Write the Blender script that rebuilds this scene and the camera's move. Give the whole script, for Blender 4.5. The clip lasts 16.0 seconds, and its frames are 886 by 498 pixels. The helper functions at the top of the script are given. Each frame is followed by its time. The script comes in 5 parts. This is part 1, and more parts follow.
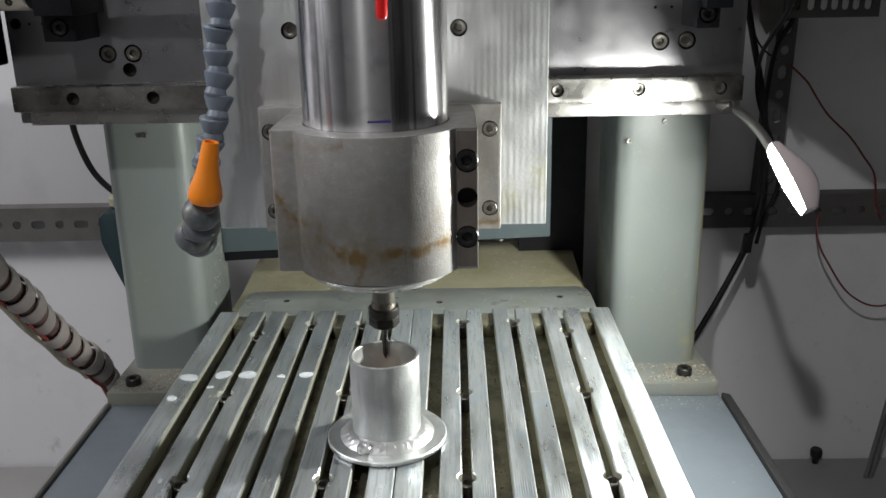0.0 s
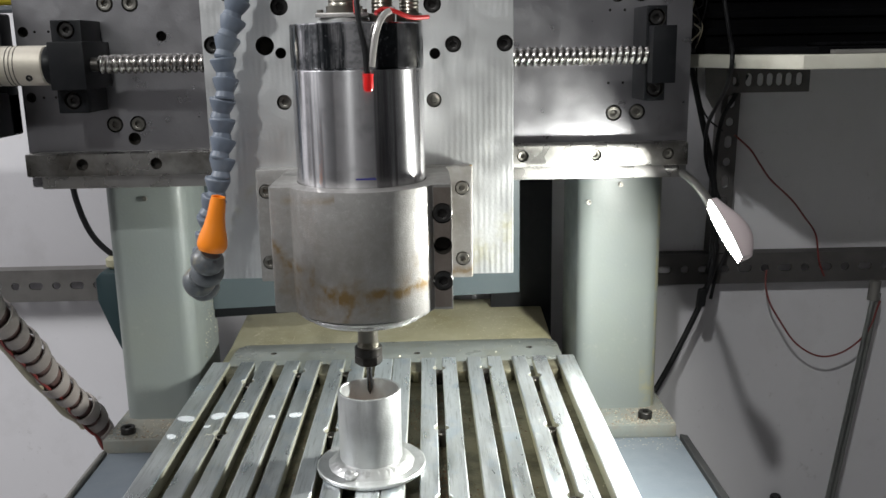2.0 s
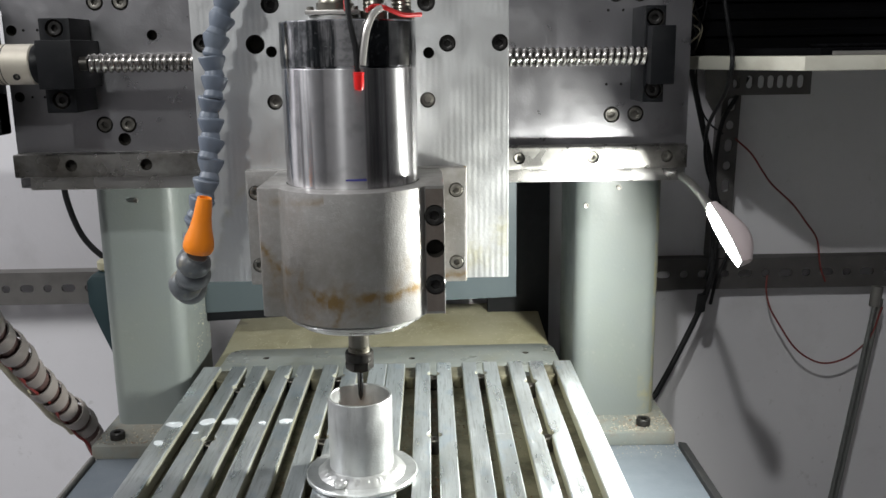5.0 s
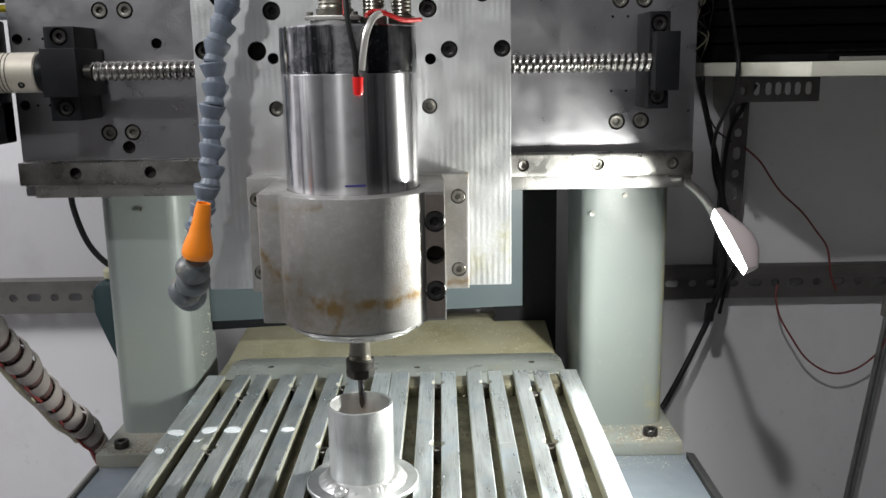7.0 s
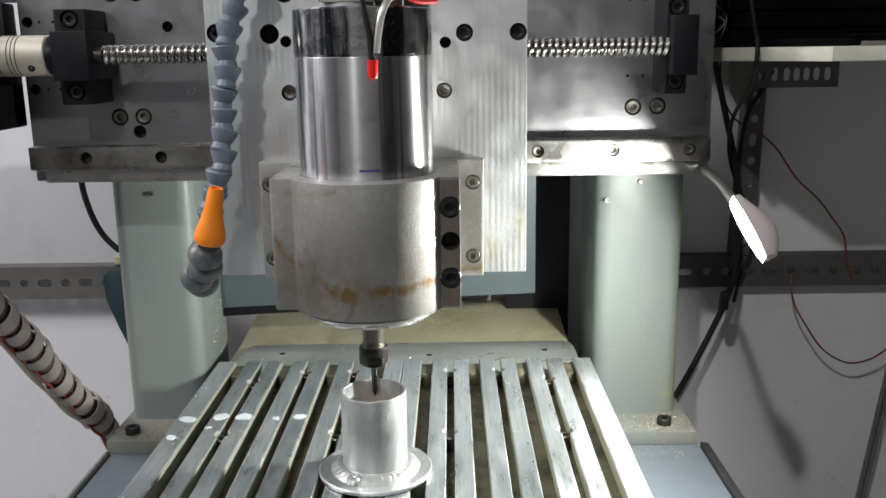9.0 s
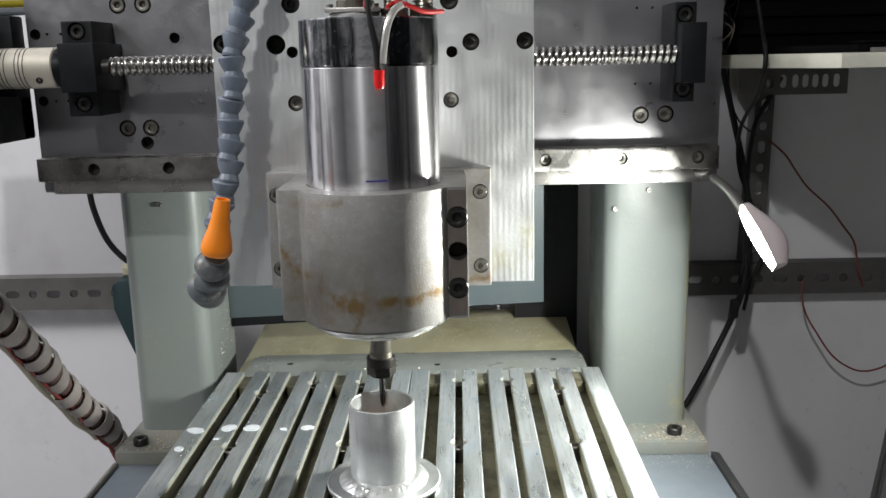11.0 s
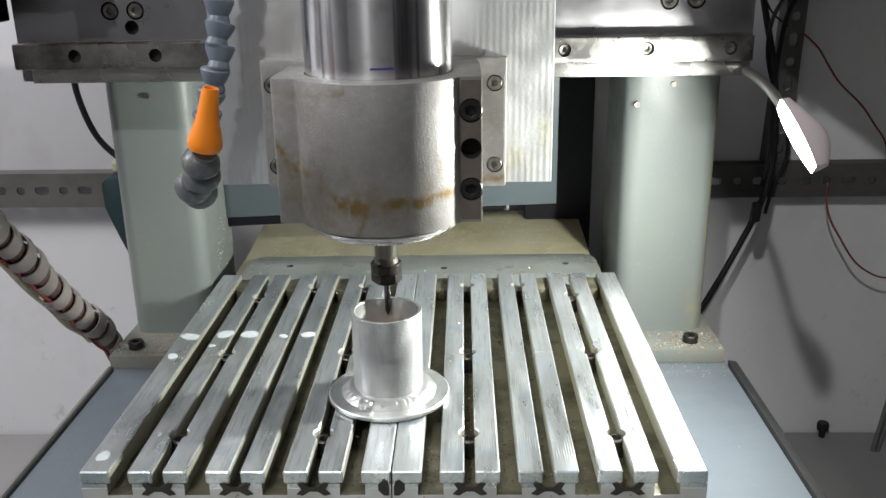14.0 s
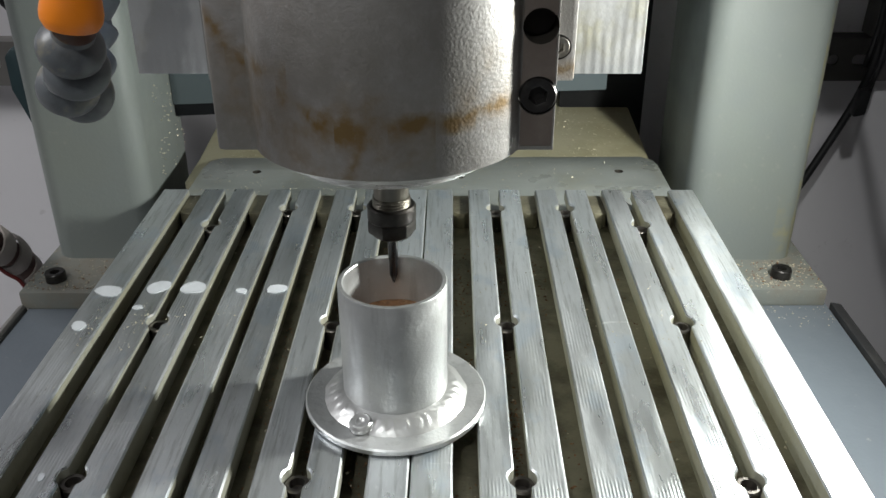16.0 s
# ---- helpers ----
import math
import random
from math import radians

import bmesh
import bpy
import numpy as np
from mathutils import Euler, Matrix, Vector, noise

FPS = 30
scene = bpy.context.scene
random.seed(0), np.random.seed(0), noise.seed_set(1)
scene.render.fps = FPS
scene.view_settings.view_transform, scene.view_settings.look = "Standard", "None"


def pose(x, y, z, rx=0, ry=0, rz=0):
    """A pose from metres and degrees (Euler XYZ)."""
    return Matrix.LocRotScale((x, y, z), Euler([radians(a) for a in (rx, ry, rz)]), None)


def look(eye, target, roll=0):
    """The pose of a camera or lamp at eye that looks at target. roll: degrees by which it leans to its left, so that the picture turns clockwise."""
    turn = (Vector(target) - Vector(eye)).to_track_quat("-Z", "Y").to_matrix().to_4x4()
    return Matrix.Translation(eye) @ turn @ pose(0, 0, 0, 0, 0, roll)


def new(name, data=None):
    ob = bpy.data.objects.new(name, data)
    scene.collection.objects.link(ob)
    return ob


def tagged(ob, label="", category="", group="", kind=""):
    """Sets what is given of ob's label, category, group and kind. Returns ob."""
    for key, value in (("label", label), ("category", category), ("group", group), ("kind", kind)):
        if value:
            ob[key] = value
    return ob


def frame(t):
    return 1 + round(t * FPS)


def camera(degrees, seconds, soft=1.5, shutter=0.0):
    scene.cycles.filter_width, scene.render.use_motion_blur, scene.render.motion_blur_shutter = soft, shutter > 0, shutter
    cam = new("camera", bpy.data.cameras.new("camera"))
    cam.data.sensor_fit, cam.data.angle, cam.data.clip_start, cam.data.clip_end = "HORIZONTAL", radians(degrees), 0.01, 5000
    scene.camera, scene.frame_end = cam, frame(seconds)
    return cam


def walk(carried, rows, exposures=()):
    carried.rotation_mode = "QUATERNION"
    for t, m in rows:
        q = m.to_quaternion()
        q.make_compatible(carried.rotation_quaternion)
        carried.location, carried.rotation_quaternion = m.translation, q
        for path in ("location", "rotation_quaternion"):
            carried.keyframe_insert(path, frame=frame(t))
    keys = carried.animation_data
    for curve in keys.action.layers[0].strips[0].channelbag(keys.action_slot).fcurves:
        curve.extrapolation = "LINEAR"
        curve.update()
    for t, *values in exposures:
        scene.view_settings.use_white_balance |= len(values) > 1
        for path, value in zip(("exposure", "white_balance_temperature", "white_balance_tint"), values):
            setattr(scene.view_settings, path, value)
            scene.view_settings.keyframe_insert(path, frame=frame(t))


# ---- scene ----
cam = camera(53.2, 16.0)
PATH = [
    (0, (0.036, -0.531, 0.269), (0.005, 1.374, -0.34), -1.1),
    (0.2, (0.032, -0.551, 0.267), (0.073, 1.365, -0.305), -1.1),
    (0.3, (0.032, -0.558, 0.26), (0.081, 1.363, -0.294), -1.2),
    (0.5, (0.033, -0.568, 0.264), (0.091, 1.361, -0.261), -1.7),
    (0.7, (0.032, -0.581, 0.268), (0.091, 1.356, -0.226), -1.8),
    (1, (0.037, -0.593, 0.27), (0.067, 1.356, -0.178), -2.0),
    (1.5, (0.033, -0.6, 0.269), (0.052, 1.35, -0.175), -1.4),
    (2, (0.034, -0.597, 0.269), (0.064, 1.352, -0.177), -1.0),
    (2.5, (0.034, -0.594, 0.27), (0.075, 1.356, -0.169), -0.8),
    (3, (0.034, -0.596, 0.269), (0.078, 1.356, -0.168), -0.9),
    (3.5, (0.038, -0.596, 0.268), (0.081, 1.357, -0.163), -1.1),
    (4, (0.039, -0.592, 0.267), (0.078, 1.359, -0.17), -1.0),
    (6.5, (0.044, -0.583, 0.262), (0.051, 1.372, -0.157), -0.9),
    (7, (0.047, -0.582, 0.261), (0.045, 1.375, -0.148), -1.0),
    (7.5, (0.047, -0.579, 0.263), (0.038, 1.377, -0.15), -1.0),
    (8, (0.049, -0.576, 0.26), (0.036, 1.379, -0.164), -1.0),
    (8.5, (0.043, -0.575, 0.255), (0.018, 1.377, -0.178), -1.0),
    (9, (0.043, -0.575, 0.259), (0.022, 1.377, -0.178), -0.9),
    (9.5, (0.043, -0.574, 0.26), (0.017, 1.379, -0.167), -1.0),
    (12, (0.044, -0.57, 0.259), (0.0, 1.385, -0.159), -1.4),
    (12.5, (0.043, -0.563, 0.258), (0.0, 1.389, -0.174), -1.5),
    (13, (0.042, -0.559, 0.255), (0.001, 1.392, -0.185), -1.3),
    (13.5, (0.043, -0.552, 0.253), (-0.014, 1.389, -0.222), -1.3),
    (14, (0.038, -0.53, 0.25), (-0.01, 1.365, -0.39), -0.9),
    (14.2, (0.03, -0.501, 0.244), (-0.021, 1.358, -0.492), -1.2),
    (14.3, (0.027, -0.485, 0.242), (-0.021, 1.359, -0.532), -1.1),
    (14.5, (0.02, -0.45, 0.235), (-0.027, 1.375, -0.583), -1.0),
    (14.7, (0.016, -0.418, 0.231), (-0.021, 1.389, -0.625), -0.7),
    (14.8, (0.016, -0.403, 0.23), (-0.02, 1.395, -0.645), -0.6),
    (15, (0.015, -0.376, 0.221), (-0.013, 1.41, -0.68), -0.4),
    (15.5, (0.015, -0.347, 0.213), (-0.006, 1.423, -0.718), -0.2),
    (16, (0.015, -0.343, 0.216), (-0.006, 1.429, -0.711), -0.2),
]
walk(cam, [(t, look(eye, target, roll)) for t, eye, target, roll in PATH],
     exposures=[(0.0, -0.27), (0.8, 0.17), (13.8, 0.18), (14.4, 0.05), (15.0, -0.41), (16.0, -0.41)])

# ---- world and lights ----
world = bpy.data.worlds.new("world")
scene.world = world
world.use_nodes = True
world.node_tree.nodes["Background"].inputs[0].default_value = (0.55, 0.62, 0.75, 1)
world.node_tree.nodes["Background"].inputs[1].default_value = 0.008


def area_lamp(name, eye, target, w, h, power, colour):
    data = bpy.data.lights.new(name, "AREA")
    data.shape, data.size, data.size_y = "RECTANGLE", w, h
    data.energy, data.color = power, colour
    ob = new(name, data)
    ob.matrix_world = look(eye, target)
    return ob


def bulb(name, at, power, colour, radius):
    data = bpy.data.lights.new(name, "POINT")
    data.energy, data.color, data.shadow_soft_size = power, colour, radius
    ob = new(name, data)
    ob.location = at
    return ob


bulb("ceiling_lamp_light", (-0.275, -1.05, 1.09), 27.0, (0.972, 0.992, 0.975), 0.024)
bulb("side_lamp_light", (-1.15, -0.20, 0.95), 41.0, (0.98, 0.985, 0.995), 0.20)



# ---- materials ----
def material(name, base, rough=0.5, metal=0.0, grain=(), bump=0.0, bump_scale=200.0, stretch=(1, 1, 1), spec=0.5, rough_var=0.0, coat=0.0, vary=0.0):
    """A principled material; grain: rows of (scale, amount, colour, low, high, own stretch) that mix stains and grain over the base; vary: how far pieces differ in tone."""
    m = bpy.data.materials.new(name)
    m.use_nodes = True
    nt = m.node_tree
    p = nt.nodes["Principled BSDF"]
    p.inputs["Base Color"].default_value = (*base, 1)
    p.inputs["Roughness"].default_value = rough
    p.inputs["Metallic"].default_value = metal
    p.inputs["Specular IOR Level"].default_value = spec
    p.inputs["Coat Weight"].default_value = coat
    co = nt.nodes.new("ShaderNodeTexCoord")
    mp = nt.nodes.new("ShaderNodeMapping")
    mp.inputs["Scale"].default_value = stretch
    nt.links.new(co.outputs["Object"], mp.inputs["Vector"])
    last = None
    for scale, amount, colour, low, high, *own in grain:
        tex = nt.nodes.new("ShaderNodeTexNoise")
        tex.inputs["Scale"].default_value = scale
        tex.inputs["Detail"].default_value = 6.0
        tex.inputs["Roughness"].default_value = 0.62
        if own:
            mp2 = nt.nodes.new("ShaderNodeMapping")
            mp2.inputs["Scale"].default_value = own[0]
            nt.links.new(co.outputs["Object"], mp2.inputs["Vector"])
            nt.links.new(mp2.outputs[0], tex.inputs["Vector"])
        else:
            nt.links.new(mp.outputs[0], tex.inputs["Vector"])
        ramp = nt.nodes.new("ShaderNodeMapRange")
        ramp.inputs["From Min"].default_value, ramp.inputs["From Max"].default_value = low, high
        ramp.inputs["To Max"].default_value = amount
        nt.links.new(tex.outputs["Fac"], ramp.inputs["Value"])
        mix = nt.nodes.new("ShaderNodeMix")
        mix.data_type = "RGBA"
        nt.links.new(ramp.outputs[0], mix.inputs["Factor"])
        if last is None:
            mix.inputs["A"].default_value = (*base, 1)
        else:
            nt.links.new(last, mix.inputs["A"])
        mix.inputs["B"].default_value = (*colour, 1)
        last = mix.outputs["Result"]
    if last is not None and vary:
        info = nt.nodes.new("ShaderNodeObjectInfo")
        tone = nt.nodes.new("ShaderNodeMapRange")
        tone.inputs["To Min"].default_value, tone.inputs["To Max"].default_value = 1 - vary, 1 + vary * 0.4
        nt.links.new(info.outputs["Random"], tone.inputs["Value"])
        hsv = nt.nodes.new("ShaderNodeHueSaturation")
        nt.links.new(tone.outputs[0], hsv.inputs["Value"])
        nt.links.new(last, hsv.inputs["Color"])
        last = hsv.outputs[0]
    if last is not None:
        nt.links.new(last, p.inputs["Base Color"])
    if bump or rough_var:
        tex = nt.nodes.new("ShaderNodeTexNoise")
        tex.inputs["Scale"].default_value = bump_scale
        tex.inputs["Detail"].default_value = 5.0
        nt.links.new(mp.outputs[0], tex.inputs["Vector"])
        if bump:
            b = nt.nodes.new("ShaderNodeBump")
            b.inputs["Strength"].default_value = bump
            b.inputs["Distance"].default_value = 0.001
            nt.links.new(tex.outputs["Fac"], b.inputs["Height"])
            nt.links.new(b.outputs[0], p.inputs["Normal"])
        if rough_var:
            tex2 = nt.nodes.new("ShaderNodeTexNoise")
            tex2.inputs["Scale"].default_value = bump_scale * 0.12
            tex2.inputs["Detail"].default_value = 6.0
            nt.links.new(mp.outputs[0], tex2.inputs["Vector"])
            ramp = nt.nodes.new("ShaderNodeMapRange")
            ramp.inputs["From Min"].default_value, ramp.inputs["From Max"].default_value = 0.3, 0.7
            ramp.inputs["To Min"].default_value, ramp.inputs["To Max"].default_value = max(0.03, rough - rough_var), min(1, rough + rough_var)
            nt.links.new(tex2.outputs["Fac"], ramp.inputs["Value"])
            nt.links.new(ramp.outputs[0], p.inputs["Roughness"])
    return m


WALL = material("wall_paint", (0.69, 0.675, 0.70), 0.8, grain=[(2.5, 0.4, (0.59, 0.575, 0.595), 0.42, 0.66), (9.0, 0.35, (0.46, 0.445, 0.445), 0.55, 0.72), (22.0, 0.7, (0.30, 0.285, 0.275), 0.66, 0.76), (120.0, 0.35, (0.4, 0.38, 0.37), 0.66, 0.74)], bump=0.3, bump_scale=90)
BENCH = material("bench_paint", (0.30, 0.29, 0.29), 0.7, grain=[(6.0, 0.4, (0.22, 0.21, 0.21), 0.45, 0.7)], bump=0.2, bump_scale=120)
COLUMN = material("column_paint", (0.192, 0.213, 0.206), 0.42, grain=[(9.0, 0.35, (0.22, 0.235, 0.19), 0.45, 0.7), (35.0, 0.3, (0.2, 0.23, 0.21), 0.5, 0.7), (160.0, 0.14, (0.40, 0.39, 0.32), 0.63, 0.74), (700.0, 0.3, (0.6, 0.6, 0.55), 0.69, 0.75)], bump=0.12, bump_scale=420, rough_var=0.1)
FOOT = material("dusty_foot_paint", (0.19, 0.205, 0.19), 0.45, grain=[(18.0, 0.5, (0.25, 0.215, 0.165), 0.40, 0.62), (80.0, 0.5, (0.20, 0.15, 0.11), 0.50, 0.70), (420.0, 0.6, (0.5, 0.45, 0.36), 0.62, 0.72)], bump=0.15, bump_scale=400, rough_var=0.15)
BED = material("bed_paint", (0.155, 0.178, 0.205), 0.38, grain=[(8.0, 0.35, (0.13, 0.15, 0.178), 0.4, 0.7), (190.0, 0.3, (0.5, 0.48, 0.42), 0.66, 0.76)], bump=0.1, bump_scale=350, rough_var=0.1)
BEAM = material("ground_steel", (0.36, 0.355, 0.37), 0.34, 0.9, grain=[(7.0, 0.5, (0.25, 0.24, 0.26), 0.4, 0.7), (60.0, 0.3, (0.22, 0.2, 0.2), 0.6, 0.75)], bump=0.12, bump_scale=500, stretch=(1, 1, 1), rough_var=0.08)
RAIL = material("rail_steel", (0.44, 0.43, 0.41), 0.3, 0.95, grain=[(14.0, 0.85, (0.10, 0.09, 0.075), 0.44, 0.66)], bump=0.1, bump_scale=400, rough_var=0.12)
PLATE = material("milled_aluminium", (0.66, 0.665, 0.67), 0.42, 0.8, grain=[(5.0, 0.35, (0.46, 0.46, 0.44), 0.45, 0.7), (70.0, 0.2, (0.66, 0.66, 0.64), 0.5, 0.7)], bump=0.15, bump_scale=500, rough_var=0.08)
TABLE = material("table_aluminium", (0.74, 0.77, 0.79), 0.36, 0.85, grain=[
    (16.0, 0.75, (0.43, 0.46, 0.47), 0.42, 0.66, (1, 0.25, 1)), (60.0, 0.55, (0.48, 0.50, 0.48), 0.50, 0.68), (520.0, 0.5, (0.28, 0.30, 0.29), 0.52, 0.66, (1, 0.06, 1)),
    (300.0, 0.5, (0.86, 0.88, 0.88), 0.60, 0.72, (1, 0.5, 1)), (900.0, 0.6, (0.2, 0.2, 0.18), 0.64, 0.72), (34.0, 0.5, (0.50, 0.58, 0.66), 0.54, 0.62, (1, 0.6, 1)), (140.0, 0.6, (0.92, 0.93, 0.93), 0.66, 0.70, (0.12, 1, 1)), (1200.0, 0.7, (0.95, 0.95, 0.95), 0.68, 0.74, (1, 1, 1))], bump=0.12, bump_scale=700, stretch=(1, 0.2, 1), rough_var=0.14, vary=0.22)
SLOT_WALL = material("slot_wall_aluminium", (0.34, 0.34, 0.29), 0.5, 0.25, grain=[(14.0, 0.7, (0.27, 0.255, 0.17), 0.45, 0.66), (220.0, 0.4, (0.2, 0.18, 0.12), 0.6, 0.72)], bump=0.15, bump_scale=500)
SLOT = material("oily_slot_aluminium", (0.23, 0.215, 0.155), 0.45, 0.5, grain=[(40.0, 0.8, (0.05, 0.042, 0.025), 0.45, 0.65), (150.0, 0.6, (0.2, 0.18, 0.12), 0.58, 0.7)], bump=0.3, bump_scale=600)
CAST = material("cast_aluminium", (0.30, 0.29, 0.28), 0.56, 0.5, grain=[(300.0, 0.3, (0.50, 0.49, 0.48), 0.5, 0.7), (14.0, 0.75, (0.19, 0.175, 0.155), 0.46, 0.68), (48.0, 0.4, (0.36, 0.35, 0.34), 0.55, 0.70)], bump=0.2, bump_scale=1000, rough_var=0.1)
LUG = material("stained_cast_lug", (0.135, 0.11, 0.095), 0.6, 0.2, grain=[(60.0, 0.5, (0.22, 0.19, 0.17), 0.45, 0.7)], bump=0.2, bump_scale=500)
SATIN = material("satin_nose_steel", (0.42, 0.41, 0.40), 0.3, 0.9, grain=[(40.0, 0.6, (0.24, 0.22, 0.2), 0.45, 0.68)], bump=0.1, bump_scale=400, rough_var=0.1)
WALL_WIRE = material("dark_red_wire", (0.17, 0.025, 0.022), 0.5)
BLACK_CASE = material("dull_black_case", (0.0035, 0.0035, 0.004), 0.9, grain=[(30.0, 0.5, (0.006, 0.006, 0.007), 0.5, 0.7)], spec=0.03)
# upright dark and bright streaks paint mirrored surroundings into the chrome's colour
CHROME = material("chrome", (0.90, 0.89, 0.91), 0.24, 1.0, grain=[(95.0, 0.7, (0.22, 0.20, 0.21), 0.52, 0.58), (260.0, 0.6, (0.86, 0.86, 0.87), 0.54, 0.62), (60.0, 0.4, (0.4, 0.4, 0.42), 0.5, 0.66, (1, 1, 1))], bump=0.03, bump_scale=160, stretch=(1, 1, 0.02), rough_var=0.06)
STEEL = material("dark_tool_steel", (0.13, 0.12, 0.11), 0.34, 0.9, grain=[(90.0, 0.6, (0.07, 0.06, 0.05), 0.5, 0.7)], rough_var=0.08, bump_scale=600)
SCREW = material("ball_screw_steel", (0.42, 0.4, 0.38), 0.22, 1.0, grain=[(40.0, 0.6, (0.22, 0.2, 0.17), 0.5, 0.7)])
NUT_STEEL = material("blackened_nut_steel", (0.06, 0.056, 0.052), 0.36, 0.85, grain=[(160.0, 0.6, (0.025, 0.022, 0.02), 0.45, 0.68), (60.0, 0.4, (0.12, 0.11, 0.10), 0.55, 0.72)], bump=0.08, bump_scale=600, rough_var=0.1)
# mottle is tarnish; the upright dark streaks are reflections put into the colour
CHROME_CAP = material("tarnish_reflection_chrome", (0.70, 0.70, 0.72), 0.15, 1.0, grain=[(70.0, 1.0, (0.05, 0.055, 0.06), 0.47, 0.55, (1, 1, 0.05)), (55.0, 0.85, (0.10, 0.11, 0.12), 0.46, 0.60, (1, 1, 1)), (300.0, 0.5, (0.8, 0.8, 0.82), 0.6, 0.7, (1, 1, 1))], bump=0.04, bump_scale=200, rough_var=0.08)
SWARF = material("brown_swarf", (0.26, 0.13, 0.06), 0.6, 0.2, grain=[(400.0, 0.8, (0.10, 0.05, 0.03), 0.45, 0.6), (700.0, 0.6, (0.55, 0.38, 0.22), 0.58, 0.68)], bump=0.8, bump_scale=600)
SHAFT = material("bright_shaft_steel", (0.26, 0.245, 0.21), 0.32, 0.95, grain=[(120.0, 0.5, (0.18, 0.16, 0.13), 0.5, 0.7)])
CARBIDE = material("carbide", (0.09, 0.09, 0.095), 0.25, 0.9)
BLACK_OXIDE = material("black_oxide", (0.035, 0.033, 0.032), 0.38, 0.6, grain=[(120.0, 0.5, (0.09, 0.085, 0.08), 0.5, 0.7)], bump=0.1, bump_scale=600)
DULL_BOLT = material("dull_bolt_steel", (0.2, 0.19, 0.17), 0.4, 0.85, grain=[(150.0, 0.6, (0.38, 0.36, 0.33), 0.45, 0.7)])
# dark colour that stands in for shade inside holes, slits and hollows
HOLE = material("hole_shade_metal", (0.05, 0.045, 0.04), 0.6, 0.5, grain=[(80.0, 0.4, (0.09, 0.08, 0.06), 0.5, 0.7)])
BLACK_PAINT = material("black_anodised", (0.008, 0.0085, 0.010), 0.42, 0.0, grain=[(60.0, 0.5, (0.018, 0.018, 0.019), 0.5, 0.7)], bump=0.1, bump_scale=500, spec=0.22)
COUPLE = material("coupling_aluminium", (0.66, 0.61, 0.52), 0.38, 0.5, grain=[(50.0, 0.4, (0.5, 0.45, 0.37), 0.5, 0.7)])
BLACK_PLASTIC = material("black_plastic", (0.009, 0.009, 0.010), 0.45, spec=0.35, grain=[(40.0, 0.5, (0.02, 0.02, 0.022), 0.5, 0.7)], bump=0.1, bump_scale=400)
HOSE = material("hose_plastic", (0.135, 0.16, 0.205), 0.45, grain=[(40.0, 0.5, (0.21, 0.235, 0.27), 0.5, 0.72)], bump=0.12, bump_scale=300)
HOSE_OLD = material("yellowed_hose_plastic", (0.11, 0.12, 0.13), 0.36, grain=[(38.0, 0.8, (0.30, 0.26, 0.17), 0.52, 0.62), (90.0, 0.5, (0.05, 0.052, 0.056), 0.52, 0.66)], bump=0.1, bump_scale=300)
ORANGE = material("orange_plastic", (0.95, 0.26, 0.012), 0.42, grain=[(60.0, 0.3, (0.95, 0.3, 0.04), 0.5, 0.7)])
RED = material("red_plastic", (0.75, 0.015, 0.015), 0.3, coat=0.3)
RED_WIRE = material("red_wire", (0.55, 0.02, 0.02), 0.45)
CLEAR = material("clear_sleeve", (0.5, 0.48, 0.46), 0.25, 0.4, grain=[(60.0, 0.5, (0.3, 0.28, 0.27), 0.5, 0.7)])
YELLOWED = material("yellowed_cover", (0.36, 0.34, 0.235), 0.42, grain=[(9.0, 0.85, (0.25, 0.225, 0.12), 0.42, 0.66), (30.0, 0.5, (0.5, 0.47, 0.33), 0.52, 0.7), (260.0, 0.5, (0.66, 0.62, 0.45), 0.64, 0.74)], bump=0.2, bump_scale=300)
SUBPLATE = material("oily_subplate", (0.36, 0.385, 0.37), 0.34, 0.3, grain=[(11.0, 0.9, (0.17, 0.19, 0.175), 0.42, 0.64, (0.35, 1, 1)), (40.0, 0.4, (0.30, 0.29, 0.20), 0.52, 0.70), (200.0, 0.4, (0.5, 0.5, 0.45), 0.62, 0.74)], bump=0.08, bump_scale=300, rough_var=0.12)
LEDGE = material("bright_ledge", (0.44, 0.43, 0.42), 0.3, 0.9, grain=[(20.0, 0.5, (0.42, 0.4, 0.36), 0.45, 0.7)], bump=0.1, bump_scale=300, rough_var=0.1)
# unseen room surfaces: tones chosen to steer bounce light and chrome reflections
PALE_UNSEEN = material("unseen_wall_reflection_tone", (0.27, 0.265, 0.265), 0.8, grain=[(2.0, 0.4, (0.20, 0.195, 0.195), 0.4, 0.7)])
UNSEEN_FLOOR = material("unseen_floor_low_bounce", (0.17, 0.165, 0.155), 0.85, grain=[(3.0, 0.5, (0.11, 0.105, 0.10), 0.42, 0.68), (60.0, 0.4, (0.22, 0.21, 0.2), 0.55, 0.7)], bump=0.3, bump_scale=80)
ROOM = material("unseen_room_low_bounce", (0.20, 0.20, 0.205), 0.8, grain=[(2.0, 0.4, (0.15, 0.15, 0.16), 0.4, 0.7)])
DARK_UNSEEN = material("unseen_wall_dark_reflection", (0.05, 0.05, 0.053), 0.8, grain=[(2.0, 0.4, (0.035, 0.035, 0.038), 0.4, 0.7)])
FRONT_PLATE = material("front_plate_aluminium", (0.62, 0.61, 0.6), 0.4, 0.4, grain=[(20.0, 0.5, (0.4, 0.37, 0.33), 0.45, 0.7)], rough_var=0.08)
TEAL = material("teal_panel_paint", (0.085, 0.108, 0.118), 0.45, grain=[(8.0, 0.35, (0.11, 0.13, 0.135), 0.45, 0.7)], bump=0.08)
